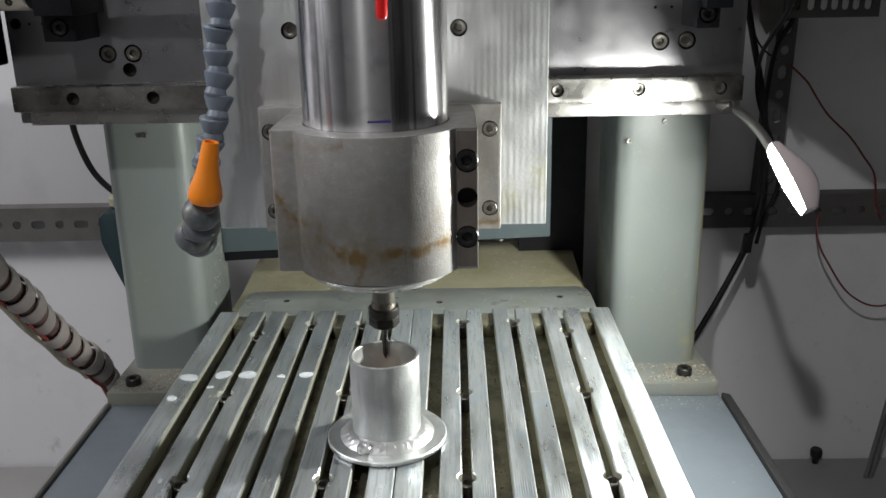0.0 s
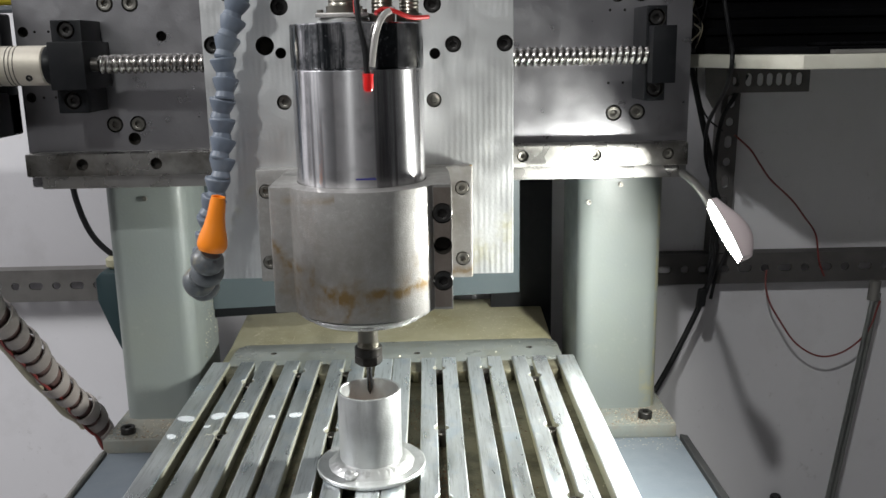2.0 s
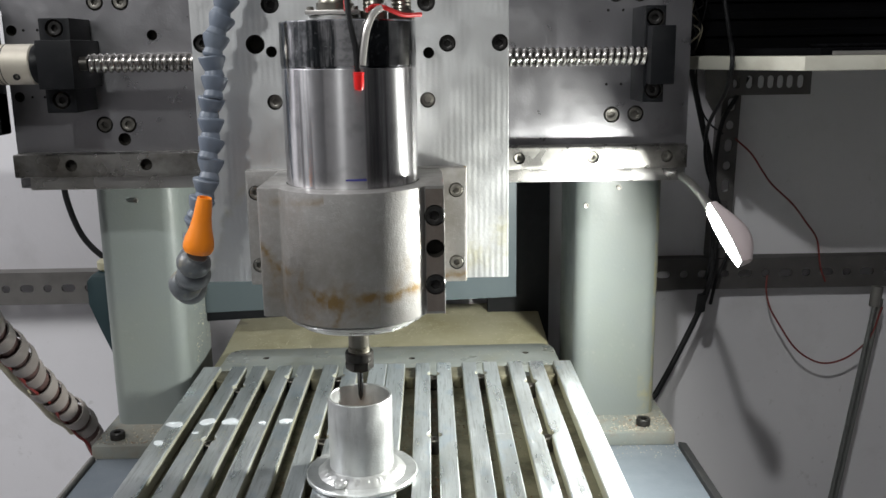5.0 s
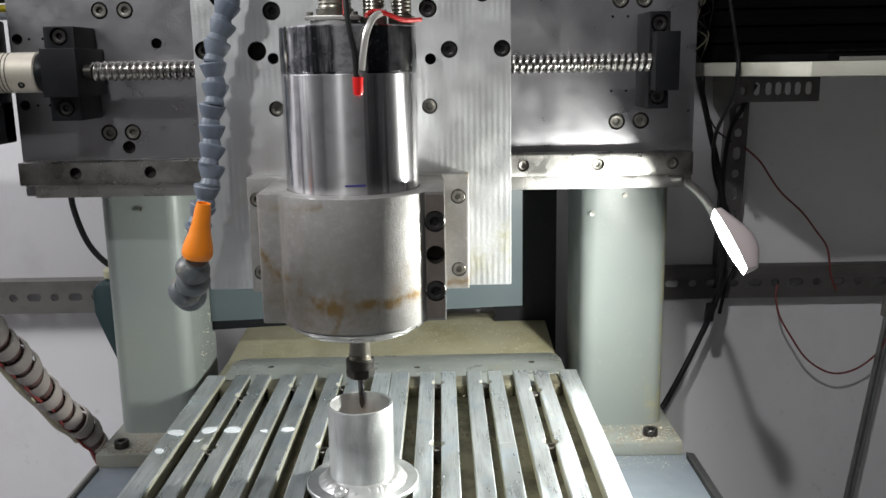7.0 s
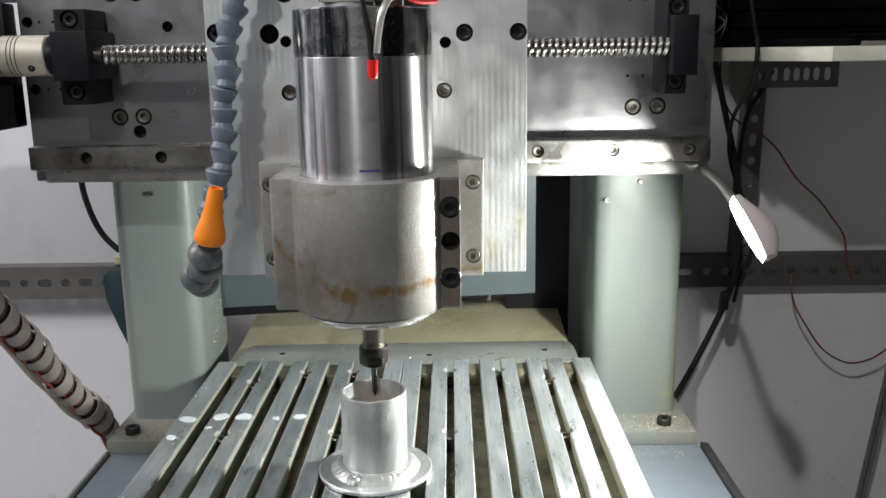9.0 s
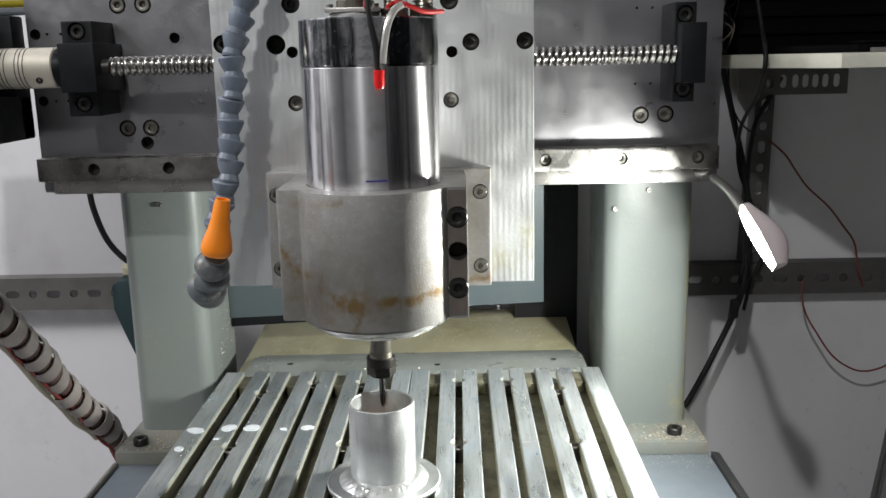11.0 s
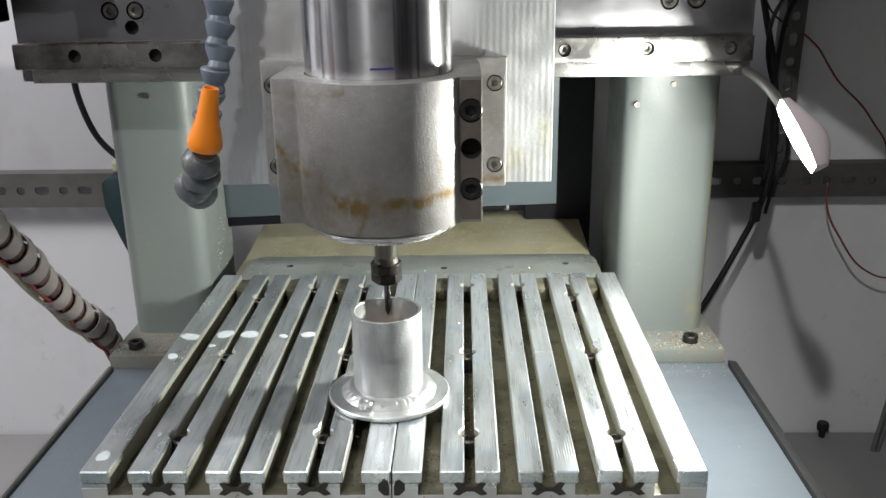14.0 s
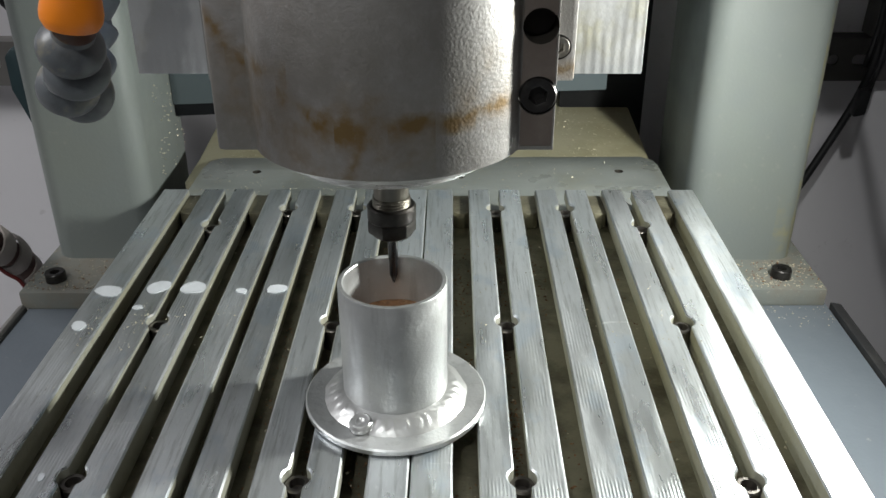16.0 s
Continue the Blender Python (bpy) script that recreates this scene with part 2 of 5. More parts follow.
IRON = material("galvanised_angle", (0.19, 0.182, 0.172), 0.5, 0.25, grain=[(25.0, 0.6, (0.10, 0.095, 0.09), 0.45, 0.7)], bump=0.15, bump_scale=300)
# shaded copy of the same iron, darkened for the parts under the shelf
IRON_SHADED = material("shaded_angle", (0.085, 0.08, 0.078), 0.6, 0.3, grain=[(25.0, 0.5, (0.14, 0.13, 0.125), 0.45, 0.7)], bump=0.2)
LAMP_BODY = material("lamp_plastic", (0.66, 0.56, 0.57), 0.35, coat=0.2)
NECK = material("gooseneck_metal", (0.55, 0.54, 0.52), 0.3, 0.9)
BOARD = material("board_edge", (0.62, 0.6, 0.52), 0.6, grain=[(30.0, 0.5, (0.45, 0.42, 0.35), 0.45, 0.7)], bump=0.2)
SPIRAL = material("spiral_wrap", (0.29, 0.26, 0.245), 0.42, grain=[(35.0, 0.7, (0.20, 0.165, 0.15), 0.45, 0.68)], bump=0.1)
BUNDLE = material("dark_cable_bundle", (0.09, 0.055, 0.05), 0.55, grain=[(50.0, 0.6, (0.2, 0.11, 0.1), 0.45, 0.7)])
RUBBER = material("black_rubber", (0.03, 0.03, 0.032), 0.6, grain=[(60.0, 0.5, (0.06, 0.058, 0.055), 0.5, 0.7)], bump=0.2)
RIM = material("bed_rim_metal", (0.22, 0.215, 0.205), 0.5, 0.3, grain=[(30.0, 0.5, (0.32, 0.3, 0.26), 0.5, 0.7)])
WELDED = material("turned_aluminium", (0.60, 0.61, 0.61), 0.40, 0.8, grain=[(30.0, 0.6, (0.42, 0.43, 0.43), 0.44, 0.66), (160.0, 0.5, (0.36, 0.37, 0.36), 0.54, 0.68, (1, 1, 0.15)), (420.0, 0.5, (0.72, 0.73, 0.73), 0.60, 0.72)], bump=0.18, bump_scale=600, rough_var=0.12)
WELD = material("weld_aluminium", (0.58, 0.585, 0.58), 0.36, 0.8, grain=[(60.0, 0.5, (0.40, 0.40, 0.39), 0.45, 0.7), (300.0, 0.4, (0.30, 0.29, 0.28), 0.58, 0.7)], bump=0.1, bump_scale=300)
CHIP = material("brass_chips", (0.45, 0.3, 0.1), 0.35, 0.7)
DUST = material("pale_chips", (0.56, 0.51, 0.39), 0.45, 0.35)
PAINT_SPOT = material("white_paint_spots", (0.58, 0.61, 0.64), 0.55, grain=[(140.0, 0.6, (0.5, 0.53, 0.55), 0.45, 0.65)], bump=0.2)
TUBE_ROD = material("rod_steel", (0.3, 0.31, 0.3), 0.35, 0.8, grain=[(60.0, 0.5, (0.2, 0.2, 0.19), 0.5, 0.7)])
GREEN = material("dark_green_plastic", (0.012, 0.03, 0.035), 0.5)


def brush(m, amount):
    """Fine scratches round a turned part: its highlights run along the axis."""
    nt = m.node_tree
    p = nt.nodes["Principled BSDF"]
    tangent = nt.nodes.new("ShaderNodeTangent")
    tangent.direction_type, tangent.axis = "RADIAL", "Z"
    nt.links.new(tangent.outputs[0], p.inputs["Tangent"])
    p.inputs["Anisotropic"].default_value = amount
    p.inputs["Anisotropic Rotation"].default_value = 0.25


brush(CHROME, 0.9)


def glowing(name, colour, strength):
    m = bpy.data.materials.new(name)
    m.use_nodes = True
    p = m.node_tree.nodes["Principled BSDF"]
    p.inputs["Base Color"].default_value = (0.9, 0.9, 0.85, 1)
    p.inputs["Emission Color"].default_value = (*colour, 1)
    p.inputs["Emission Strength"].default_value = strength
    return m


LAMP_GLOW = glowing("lamp_lens", (1.0, 0.975, 0.90), 30.0)


def add_lines(m, axis, period, depth, fade=0.5):
    """Fine milled lines across one axis, as relief, over a material."""
    nt = m.node_tree
    p = nt.nodes["Principled BSDF"]
    co = nt.nodes.new("ShaderNodeTexCoord")
    wave = nt.nodes.new("ShaderNodeTexWave")
    wave.bands_direction = axis
    wave.inputs["Scale"].default_value = 0.314 / period
    wave.inputs["Distortion"].default_value = 0.6
    wave.inputs["Detail"].default_value = 1.0
    nt.links.new(co.outputs["Object"], wave.inputs["Vector"])
    patch = nt.nodes.new("ShaderNodeTexNoise")
    patch.inputs["Scale"].default_value = 22.0
    nt.links.new(co.outputs["Object"], patch.inputs["Vector"])
    ramp = nt.nodes.new("ShaderNodeMapRange")
    ramp.inputs["From Min"].default_value, ramp.inputs["From Max"].default_value = fade, fade + 0.12
    nt.links.new(patch.outputs["Fac"], ramp.inputs["Value"])
    mul = nt.nodes.new("ShaderNodeMath")
    mul.operation = "MULTIPLY"
    nt.links.new(wave.outputs["Fac"], mul.inputs[0])
    nt.links.new(ramp.outputs[0], mul.inputs[1])
    b = nt.nodes.new("ShaderNodeBump")
    b.inputs["Strength"].default_value = depth
    b.inputs["Distance"].default_value = 0.001
    nt.links.new(mul.outputs[0], b.inputs["Height"])
    old = p.inputs["Normal"].links
    if old:
        nt.links.new(old[0].from_socket, b.inputs["Normal"])
    nt.links.new(b.outputs[0], p.inputs["Normal"])


add_lines(PLATE, "X", 0.0040, 0.11, 0.36)
add_lines(TABLE, "X", 0.0013, 0.18, 0.52)


def add_rust(m, colour, bands):
    """Rust streaks: bands of (height, wander, width, strength) round a casting, broken up by noise."""
    nt = m.node_tree
    p = nt.nodes["Principled BSDF"]
    co = nt.nodes.new("ShaderNodeTexCoord")
    sep = nt.nodes.new("ShaderNodeSeparateXYZ")
    nt.links.new(co.outputs["Object"], sep.inputs[0])
    src = p.inputs["Base Color"].links[0].from_socket
    for i, (x0, z0, slope, wander, width, strength, x_lo, x_hi) in enumerate(bands):
        n = nt.nodes.new("ShaderNodeTexNoise")
        n.inputs["Scale"].default_value = 34.0
        n.inputs["Detail"].default_value = 7.0
        n.inputs["Roughness"].default_value = 0.7
        off = nt.nodes.new("ShaderNodeVectorMath")
        off.operation = "ADD"
        off.inputs[1].default_value = (3.1 * i, 1.7 * i, 0)
        nt.links.new(co.outputs["Object"], off.inputs[0])
        nt.links.new(off.outputs[0], n.inputs["Vector"])

        def calc(op, a, b_):
            node = nt.nodes.new("ShaderNodeMath")
            node.operation = op
            for k, v in enumerate((a, b_)):
                if v is None:
                    continue
                if isinstance(v, (int, float)):
                    node.inputs[k].default_value = v
                else:
                    nt.links.new(v, node.inputs[k])
            return node.outputs[0]

        line = calc("ADD", calc("MULTIPLY", calc("SUBTRACT", sep.outputs["X"], x0), slope), z0)
        line = calc("ADD", line, calc("MULTIPLY", calc("SUBTRACT", n.outputs["Fac"], 0.5), wander))
        gap = calc("ABSOLUTE", calc("SUBTRACT", sep.outputs["Z"], line), None)
        core = calc("MAXIMUM", calc("SUBTRACT", 1.0, calc("DIVIDE", gap, width)), 0.0)
        within = calc("MULTIPLY", calc("GREATER_THAN", sep.outputs["X"], x_lo), calc("LESS_THAN", sep.outputs["X"], x_hi))
        fine = nt.nodes.new("ShaderNodeTexNoise")
        fine.inputs["Scale"].default_value = 160.0
        fine.inputs["Detail"].default_value = 4.0
        nt.links.new(off.outputs[0], fine.inputs["Vector"])
        grit = calc("MINIMUM", calc("MAXIMUM", calc("MULTIPLY", calc("SUBTRACT", fine.outputs["Fac"], 0.42), 6.0), 0.0), 1.0)
        broken = nt.nodes.new("ShaderNodeTexNoise")
        broken.inputs["Scale"].default_value = 70.0
        broken.inputs["Detail"].default_value = 3.0
        nt.links.new(off.outputs[0], broken.inputs["Vector"])
        gaps = calc("MINIMUM", calc("MAXIMUM", calc("MULTIPLY", calc("SUBTRACT", broken.outputs["Fac"], 0.36), 5.0), 0.15), 1.0)
        speck = calc("MULTIPLY", calc("ADD", calc("MULTIPLY", grit, 0.9), 0.55), gaps)
        fac = calc("MINIMUM", calc("MULTIPLY", calc("MULTIPLY", core, within), calc("MULTIPLY", speck, strength)), 1.0)
        mix = nt.nodes.new("ShaderNodeMix")
        mix.data_type = "RGBA"
        nt.links.new(fac, mix.inputs["Factor"])
        nt.links.new(src, mix.inputs["A"])
        mix.inputs["B"].default_value = (*colour, 1)
        src = mix.outputs["Result"]
    nt.links.new(src, p.inputs["Base Color"])


# x0, z0, slope, wander, width, strength, x range
add_rust(CAST, (0.18, 0.115, 0.045), [
    (0.0, 0.1290, 0.05, 0.040, 0.0100, 0.45, -0.050, 0.040),
    (-0.045, 0.120, -0.8, 0.050, 0.0180, 0.35, -0.075, -0.020),
    (-0.010, 0.1180, 0.3, 0.040, 0.0120, 0.40, -0.030, 0.010),
    (0.0, 0.1265, 0.06, 0.022, 0.0050, 1.15, -0.020, 0.036),
    (0.012, 0.1270, 0.0, 0.010, 0.0040, 1.2, -0.004, 0.022),
    (-0.02, 0.1265, -0.5, 0.030, 0.0060, 0.85, -0.038, -0.014),
    (-0.04, 0.1400, -0.15, 0.022, 0.0055, 0.65, -0.056, -0.034),
    (-0.056, 0.147, -1.3, 0.022, 0.0070, 0.65, -0.066, -0.050),
    (-0.016, 0.112, 3.0, 0.040, 0.0100, 0.6, -0.022, -0.010),
    (0.02, 0.140, 0.9, 0.030, 0.0060, 0.3, 0.014, 0.040),
    (0.057, 0.115, 0.0, 0.012, 0.0060, 0.6, 0.049, 0.066),
    (-0.03, 0.183, 0.1, 0.012, 0.0040, 0.35, -0.055, -0.020),
])
add_rust(PLATE, (0.42, 0.38, 0.16), [
    (0.080, 0.135, 0.7, 0.05, 0.014, 0.35, 0.040, 0.095),
    (0.072, 0.122, 0.2, 0.03, 0.010, 0.30, 0.040, 0.095),
    (-0.100, 0.150, 2.0, 0.06, 0.012, 0.20, -0.117, -0.085),
])

add_rust(COLUMN, (0.30, 0.27, 0.13), [(0.2465, 0.05, 0.0, 0.05, 0.30, 0.55, 0.2425, 0.2520), (0.246, -0.05, 0.0, 0.03, 0.03, 0.5, 0.2300, 0.2520)])


# ---- building helpers ----
def box(bm, lo, hi):
    vs = [bm.verts.new((x, y, z)) for x in (lo[0], hi[0]) for y in (lo[1], hi[1]) for z in (lo[2], hi[2])]
    for f in ((0, 1, 3, 2), (4, 6, 7, 5), (0, 4, 5, 1), (2, 3, 7, 6), (0, 2, 6, 4), (1, 5, 7, 3)):
        bm.faces.new([vs[i] for i in f])


def prism(bm, poly, lo, hi, axis="z"):
    """A closed outline drawn out along an axis: z takes (x, y), y takes (x, z), x takes (y, z)."""
    def at(a, b, h):
        return {"z": (a, b, h), "y": (a, h, b), "x": (h, a, b)}[axis]
    low = [bm.verts.new(at(a, b, lo)) for a, b in poly]
    top = [bm.verts.new(at(a, b, hi)) for a, b in poly]
    n = len(poly)
    bm.faces.new(low[::-1]), bm.faces.new(top)
    for i in range(n):
        bm.faces.new((low[i], low[(i + 1) % n], top[(i + 1) % n], top[i]))


def turn_to(axis):
    """The turn that lays local z along an axis."""
    return Vector(axis).to_track_quat("Z", "Y").to_matrix().to_4x4()


def lathe(bm, profile, at=(0, 0, 0), axis=(0, 0, 1), seg=40, caps=True):
    """Turns (radius, height) pairs round an axis through a point."""
    m = Matrix.Translation(at) @ turn_to(axis)
    rings = []
    for r, h in profile:
        rings.append([bm.verts.new(m @ Vector((r * math.cos(a), r * math.sin(a), h))) for a in (math.tau * i / seg for i in range(seg))])
    for a, b in zip(rings, rings[1:]):
        for i in range(seg):
            bm.faces.new((a[i], a[(i + 1) % seg], b[(i + 1) % seg], b[i]))
    if caps:
        bm.faces.new(rings[0][::-1]), bm.faces.new(rings[-1])


def smooth_path(pts, steps=8):
    """A Catmull-Rom line through points."""
    p = [Vector(q) for q in pts]
    p = [2 * p[0] - p[1]] + p + [2 * p[-1] - p[-2]]
    out = []
    for i in range(1, len(p) - 2):
        for k in range(steps):
            t = k / steps
            a, b, c, d = p[i - 1:i + 3]
            out.append(0.5 * (2 * b + (c - a) * t + (2 * a - 5 * b + 4 * c - d) * t * t + (3 * b - a - 3 * c + d) * t ** 3))
    return out + [p[-2]]


def sweep(bm, pts, radius, seg=10):
    """A tube along points; radius: a number, or one for each point."""
    pts = [Vector(q) for q in pts]
    rad = radius if isinstance(radius, (list, tuple)) else [radius] * len(pts)
    side = None
    rings = []
    for i, p in enumerate(pts):
        d = (pts[min(i + 1, len(pts) - 1)] - pts[max(i - 1, 0)]).normalized()
        side = d.orthogonal().normalized() if side is None else (side - d * side.dot(d)).normalized()
        up = d.cross(side)
        rings.append([bm.verts.new(p + rad[i] * (side * math.cos(a) + up * math.sin(a))) for a in (math.tau * k / seg for k in range(seg))])
    for a, b in zip(rings, rings[1:]):
        for k in range(seg):
            bm.faces.new((a[k], a[(k + 1) % seg], b[(k + 1) % seg], b[k]))
    bm.faces.new(rings[0][::-1]), bm.faces.new(rings[-1])


def finish(bm, bevel=0.0, segments=2, angle=30):
    bmesh.ops.recalc_face_normals(bm, faces=bm.faces)
    if bevel:
        edges = [e for e in bm.edges if len(e.link_faces) == 2 and e.calc_face_angle(0) > radians(angle)]
        bmesh.ops.bevel(bm, geom=edges, offset=bevel, segments=segments, affect="EDGES", clamp_overlap=True, profile=0.6)


def to_mesh(name, bm, mat, sharp=32):
    me = bpy.data.meshes.new(name)
    bm.to_mesh(me)
    bm.free()
    me.materials.append(mat)
    me.shade_smooth()
    me.set_sharp_from_angle(angle=radians(sharp))
    return me


def thing(name, at, label, category, group="", kind=""):
    ob = new(name)
    ob.empty_display_size = 0.02
    ob.location = at
    return tagged(ob, label, category, group, kind)


def hang(ob, parent):
    """Lays an object, built where it stands, under its thing."""
    if parent is not None:
        ob.parent = parent
        if parent.data is None:
            ob.matrix_parent_inverse = Matrix.Translation(-Vector(parent.location))
    return ob


def part(name, bm, mat, parent=None, label="", bevel=0.0, segments=2, cuts=None, sharp=32):
    """One mesh object under a thing or a part; cuts: a bmesh that is taken away from it."""
    finish(bm, bevel, segments)
    ob = new(name, to_mesh(name, bm, mat, sharp))
    if cuts is not None:
        finish(cuts)
        # walls of each cut take the dark hole-shade colour
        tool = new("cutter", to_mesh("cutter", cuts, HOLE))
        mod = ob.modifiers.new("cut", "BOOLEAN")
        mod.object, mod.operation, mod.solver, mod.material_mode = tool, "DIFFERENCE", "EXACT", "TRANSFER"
        ready = ob.evaluated_get(bpy.context.evaluated_depsgraph_get())
        me = bpy.data.meshes.new_from_object(ready)
        ob.modifiers.clear()
        ob.data = me
        me.shade_smooth()
        me.set_sharp_from_angle(angle=radians(sharp))
        bpy.data.objects.remove(tool)
    if label:
        ob["label"] = label
    return hang(ob, parent)


def alone(name, bm, mat, label, category, group="", kind="", bevel=0.0, cuts=None, sharp=32, segments=2):
    return tagged(part(name, bm, mat, None, "", bevel, segments, cuts, sharp), label, category, group, kind)


def bolt_mesh(name, r, h, mat):
    """A socket-head screw, its top at z = h, with a hexagon socket."""
    bm = bmesh.new()
    seg = 24

    def ring(rr, z, hexa=False):
        out = []
        for i in range(seg):
            a = math.tau * i / seg
            k = rr
            if hexa:
                k = rr * math.cos(radians(30)) / math.cos((a % radians(60)) - radians(30))
            out.append(bm.verts.new((k * math.cos(a), k * math.sin(a), z)))
        return out
    rings = [ring(r, 0), ring(r, h * 0.88), ring(r * 0.92, h), ring(r * 0.6, h), ring(r * 0.53, h * 0.95, True), ring(r * 0.5, h * 0.35, True)]
    for a, b in zip(rings, rings[1:]):
        for i in range(seg):
            bm.faces.new((a[i], a[(i + 1) % seg], b[(i + 1) % seg], b[i]))
    bm.faces.new(rings[0][::-1]), bm.faces.new(rings[-1])
    finish(bm)
    return to_mesh(name, bm, mat)


BOLT_BLACK = bolt_mesh("bolt", 0.0062, 0.006, BLACK_OXIDE)
BOLT_DULL = bolt_mesh("bolt", 0.0062, 0.006, DULL_BOLT)


def bolt(parent, at, axis=(0, -1, 0), size=1.0, mesh=None, turn=0.0):
    ob = new("bolt", mesh or BOLT_BLACK)
    ob.matrix_basis = Matrix.Translation(at) @ turn_to(axis) @ pose(0, 0, 0, 0, 0, turn) @ Matrix.Scale(size, 4)
    return hang(ob, parent)


def drill(bm, at, r, depth, axis=(0, 1, 0), back=0.002, seg=24):
    """Adds a drill's body to a cutter: it enters at a point of the surface."""
    lathe(bm, [(r, -back), (r, depth)], at, axis, seg)

# ---- the room ----
def wall_slab(name, lo, hi, mat=WALL, label="plain white painted wall"):
    bm = bmesh.new()
    box(bm, lo, hi)
    return alone(name, bm, mat, label, "wall", kind="structure")


wall_slab("wall_north", (-2.0, 0.372, -0.95), (1.75, 0.47, 1.75), label="white plastered wall, scuffed and stained, behind the machine")
# unseen walls; the east one is set to edge the chrome's dark band
wall_slab("wall_south", (-2.0, -2.6, -0.95), (1.75, -2.5, 1.75), PALE_UNSEEN, "plain unseen wall behind, toned for the chrome's reflections")
wall_slab("wall_west", (-2.1, -2.5, -0.95), (-2.0, 0.372, 1.75), ROOM, "unseen grey side wall, darkened to cut bounce")
wall_slab("wall_east", (1.75, -2.5, -0.95), (1.85, 0.372, 1.75), DARK_UNSEEN, "unseen dark wall, placed to darken the chrome's reflection")
# unseen floor and ceiling, kept dark so that little light bounces
bm = bmesh.new()
box(bm, (-2.0, -2.5, -1.0), (1.75, 0.372, -0.95))
alone("floor", bm, UNSEEN_FLOOR, "unseen grey floor, darkened to cut bounce", "floor", kind="structure")
bm = bmesh.new()
box(bm, (-2.0, -2.5, 1.75), (1.75, 0.372, 1.8))
alone("ceiling", bm, ROOM, "unseen grey ceiling, darkened to cut bounce", "ceiling", kind="structure")

bm = bmesh.new()
box(bm, (-0.9, -0.35, -0.305), (1.0, 0.368, -0.277))
bench = alone("workbench", bm, BENCH, "pale grey worktop along the white wall under the machine", "workbench", bevel=0.002)

def pendant(at, gap, label):
    """A lamp hanging on its cord: the light sits just below the holder."""
    t = thing("ceiling_lamp", at, label, "lamp", "room lamps")
    x, y, z = at
    z += gap
    bm = bmesh.new()
    lathe(bm, [(0.030, 0.0), (0.034, 0.005), (0.034, 0.05), (0.020, 0.065), (0.006, 0.07)], (x, y, z), seg=28)
    part("holder", bm, BLACK_PLASTIC, t, "black lamp holder")
    bm = bmesh.new()
    sweep(bm, [(x, y, z + 0.07), (x, y, 1.75)], 0.004, 8)
    part("cord", bm, BLACK_PLASTIC, t, "black cord")


pendant((-0.275, -1.05, 1.09), 0.10, "bare workshop lamp hanging from the ceiling on a cord")
pendant((-1.15, -0.20, 0.95), 0.21, "globe workshop lamp hanging from the ceiling on a cord")

# ---- machine bed and columns ----
bed = thing("machine_bed", (0, 0, -0.275), "blue-grey painted steel machine bed with raised rims", "machine bed")
bm = bmesh.new()
box(bm, (-0.260, -0.50, -0.2765), (0.2585, 0.34, -0.083))
part("body", bm, BED, bed, bevel=0.002)
bm = bmesh.new()
prism(bm, [(-0.2660, -0.110), (-0.2603, -0.110), (-0.2603, -0.0810), (-0.2620, -0.0795), (-0.2660, -0.0815)], -0.50, 0.145, "y")
part("rim", bm, RIM, bed, "worn grey edge strip", bevel=0.0012)
bm = bmesh.new()
prism(bm, [(0.2588, -0.110), (0.2665, -0.110), (0.2665, -0.0810), (0.2588, -0.0795)], -0.50, 0.15, "y")
part("rim", bm, RUBBER, bed, "black rubber edge strip", bevel=0.0015)


def column(x0, x1, foot, label):
    col = thing("machine_column", ((x0 + x1) / 2, 0.23, -0.083), label, "machine column", "columns of the machine")
    bm = bmesh.new()
    r = 0.013
    poly = []
    for cx, cy, a0 in ((x1 - r, 0.190 + r, -90), (x1 - r, 0.290 - r, 0), (x0 + r, 0.290 - r, 90), (x0 + r, 0.190 + r, 180)):
        poly += [(cx + r * math.cos(radians(a0 + k * 15)), cy + r * math.sin(radians(a0 + k * 15))) for k in range(7)]
    prism(bm, poly, -0.0705, 0.36)
    part("post", bm, COLUMN, col)
    bm = bmesh.new()
    box(bm, (foot[0], foot[1], -0.083), (foot[2], 0.300, -0.0705))
    part("foot_plate", bm, FOOT, col, "dusty brown-stained foot plate", bevel=0.0015)
    return col


left = column(-0.2575, -0.186, (-0.263, 0.143, -0.165), "grey-green painted steel column on a bolted foot")
right = column(0.170, 0.2475, (0.155, 0.150, 0.256), "grey-green painted column, chips lying on its foot")
for col, x, y in ((left, -0.245, 0.160), (right, 0.231, 0.167)):
    bolt(col, (x, y, -0.0705), (0, 0, 1), 1.05)
for col, spots in ((left, [(-0.2196, 0.141)]), (right, [(0.207, 0.1455), (0.1785, 0.1296)])):
    for x, z in spots:
        bolt(col, (x, 0.1895, z), (0, -1, 0), 0.36, BOLT_DULL)

# rear panel, bed cover behind the table
bm = bmesh.new()
prism(bm, [(-0.1857, 0.0138), (0.124, 0.0250), (0.124, 0.30), (-0.1857, 0.30)], 0.2660, 0.2720, "y")
alone("sheet_metal_guard", bm, TEAL, "dark teal painted sheet panel between the columns", "guard", bevel=0.001)
# added black strip draws the shaded gap below the guard
bm = bmesh.new()
prism(bm, [(-0.1855, 0.0045), (-0.100, 0.0085), (-0.100, 0.0165), (-0.1855, 0.0134)], 0.2680, 0.2718, "y")
alone("guard_seal", bm, BLACK_PAINT, "black strip painted as the shaded gap along the guard's lower edge", "seal", bevel=0.0008)
# black box added to give the gap beside the guard its shade
bm = bmesh.new()
box(bm, (0.100, 0.335, -0.08), (0.166, 0.345, 0.30))
alone("rear_bellows", bm, BLACK_PAINT, "black box added as the shade of the gap beside the guard", "bellows")
bm = bmesh.new()
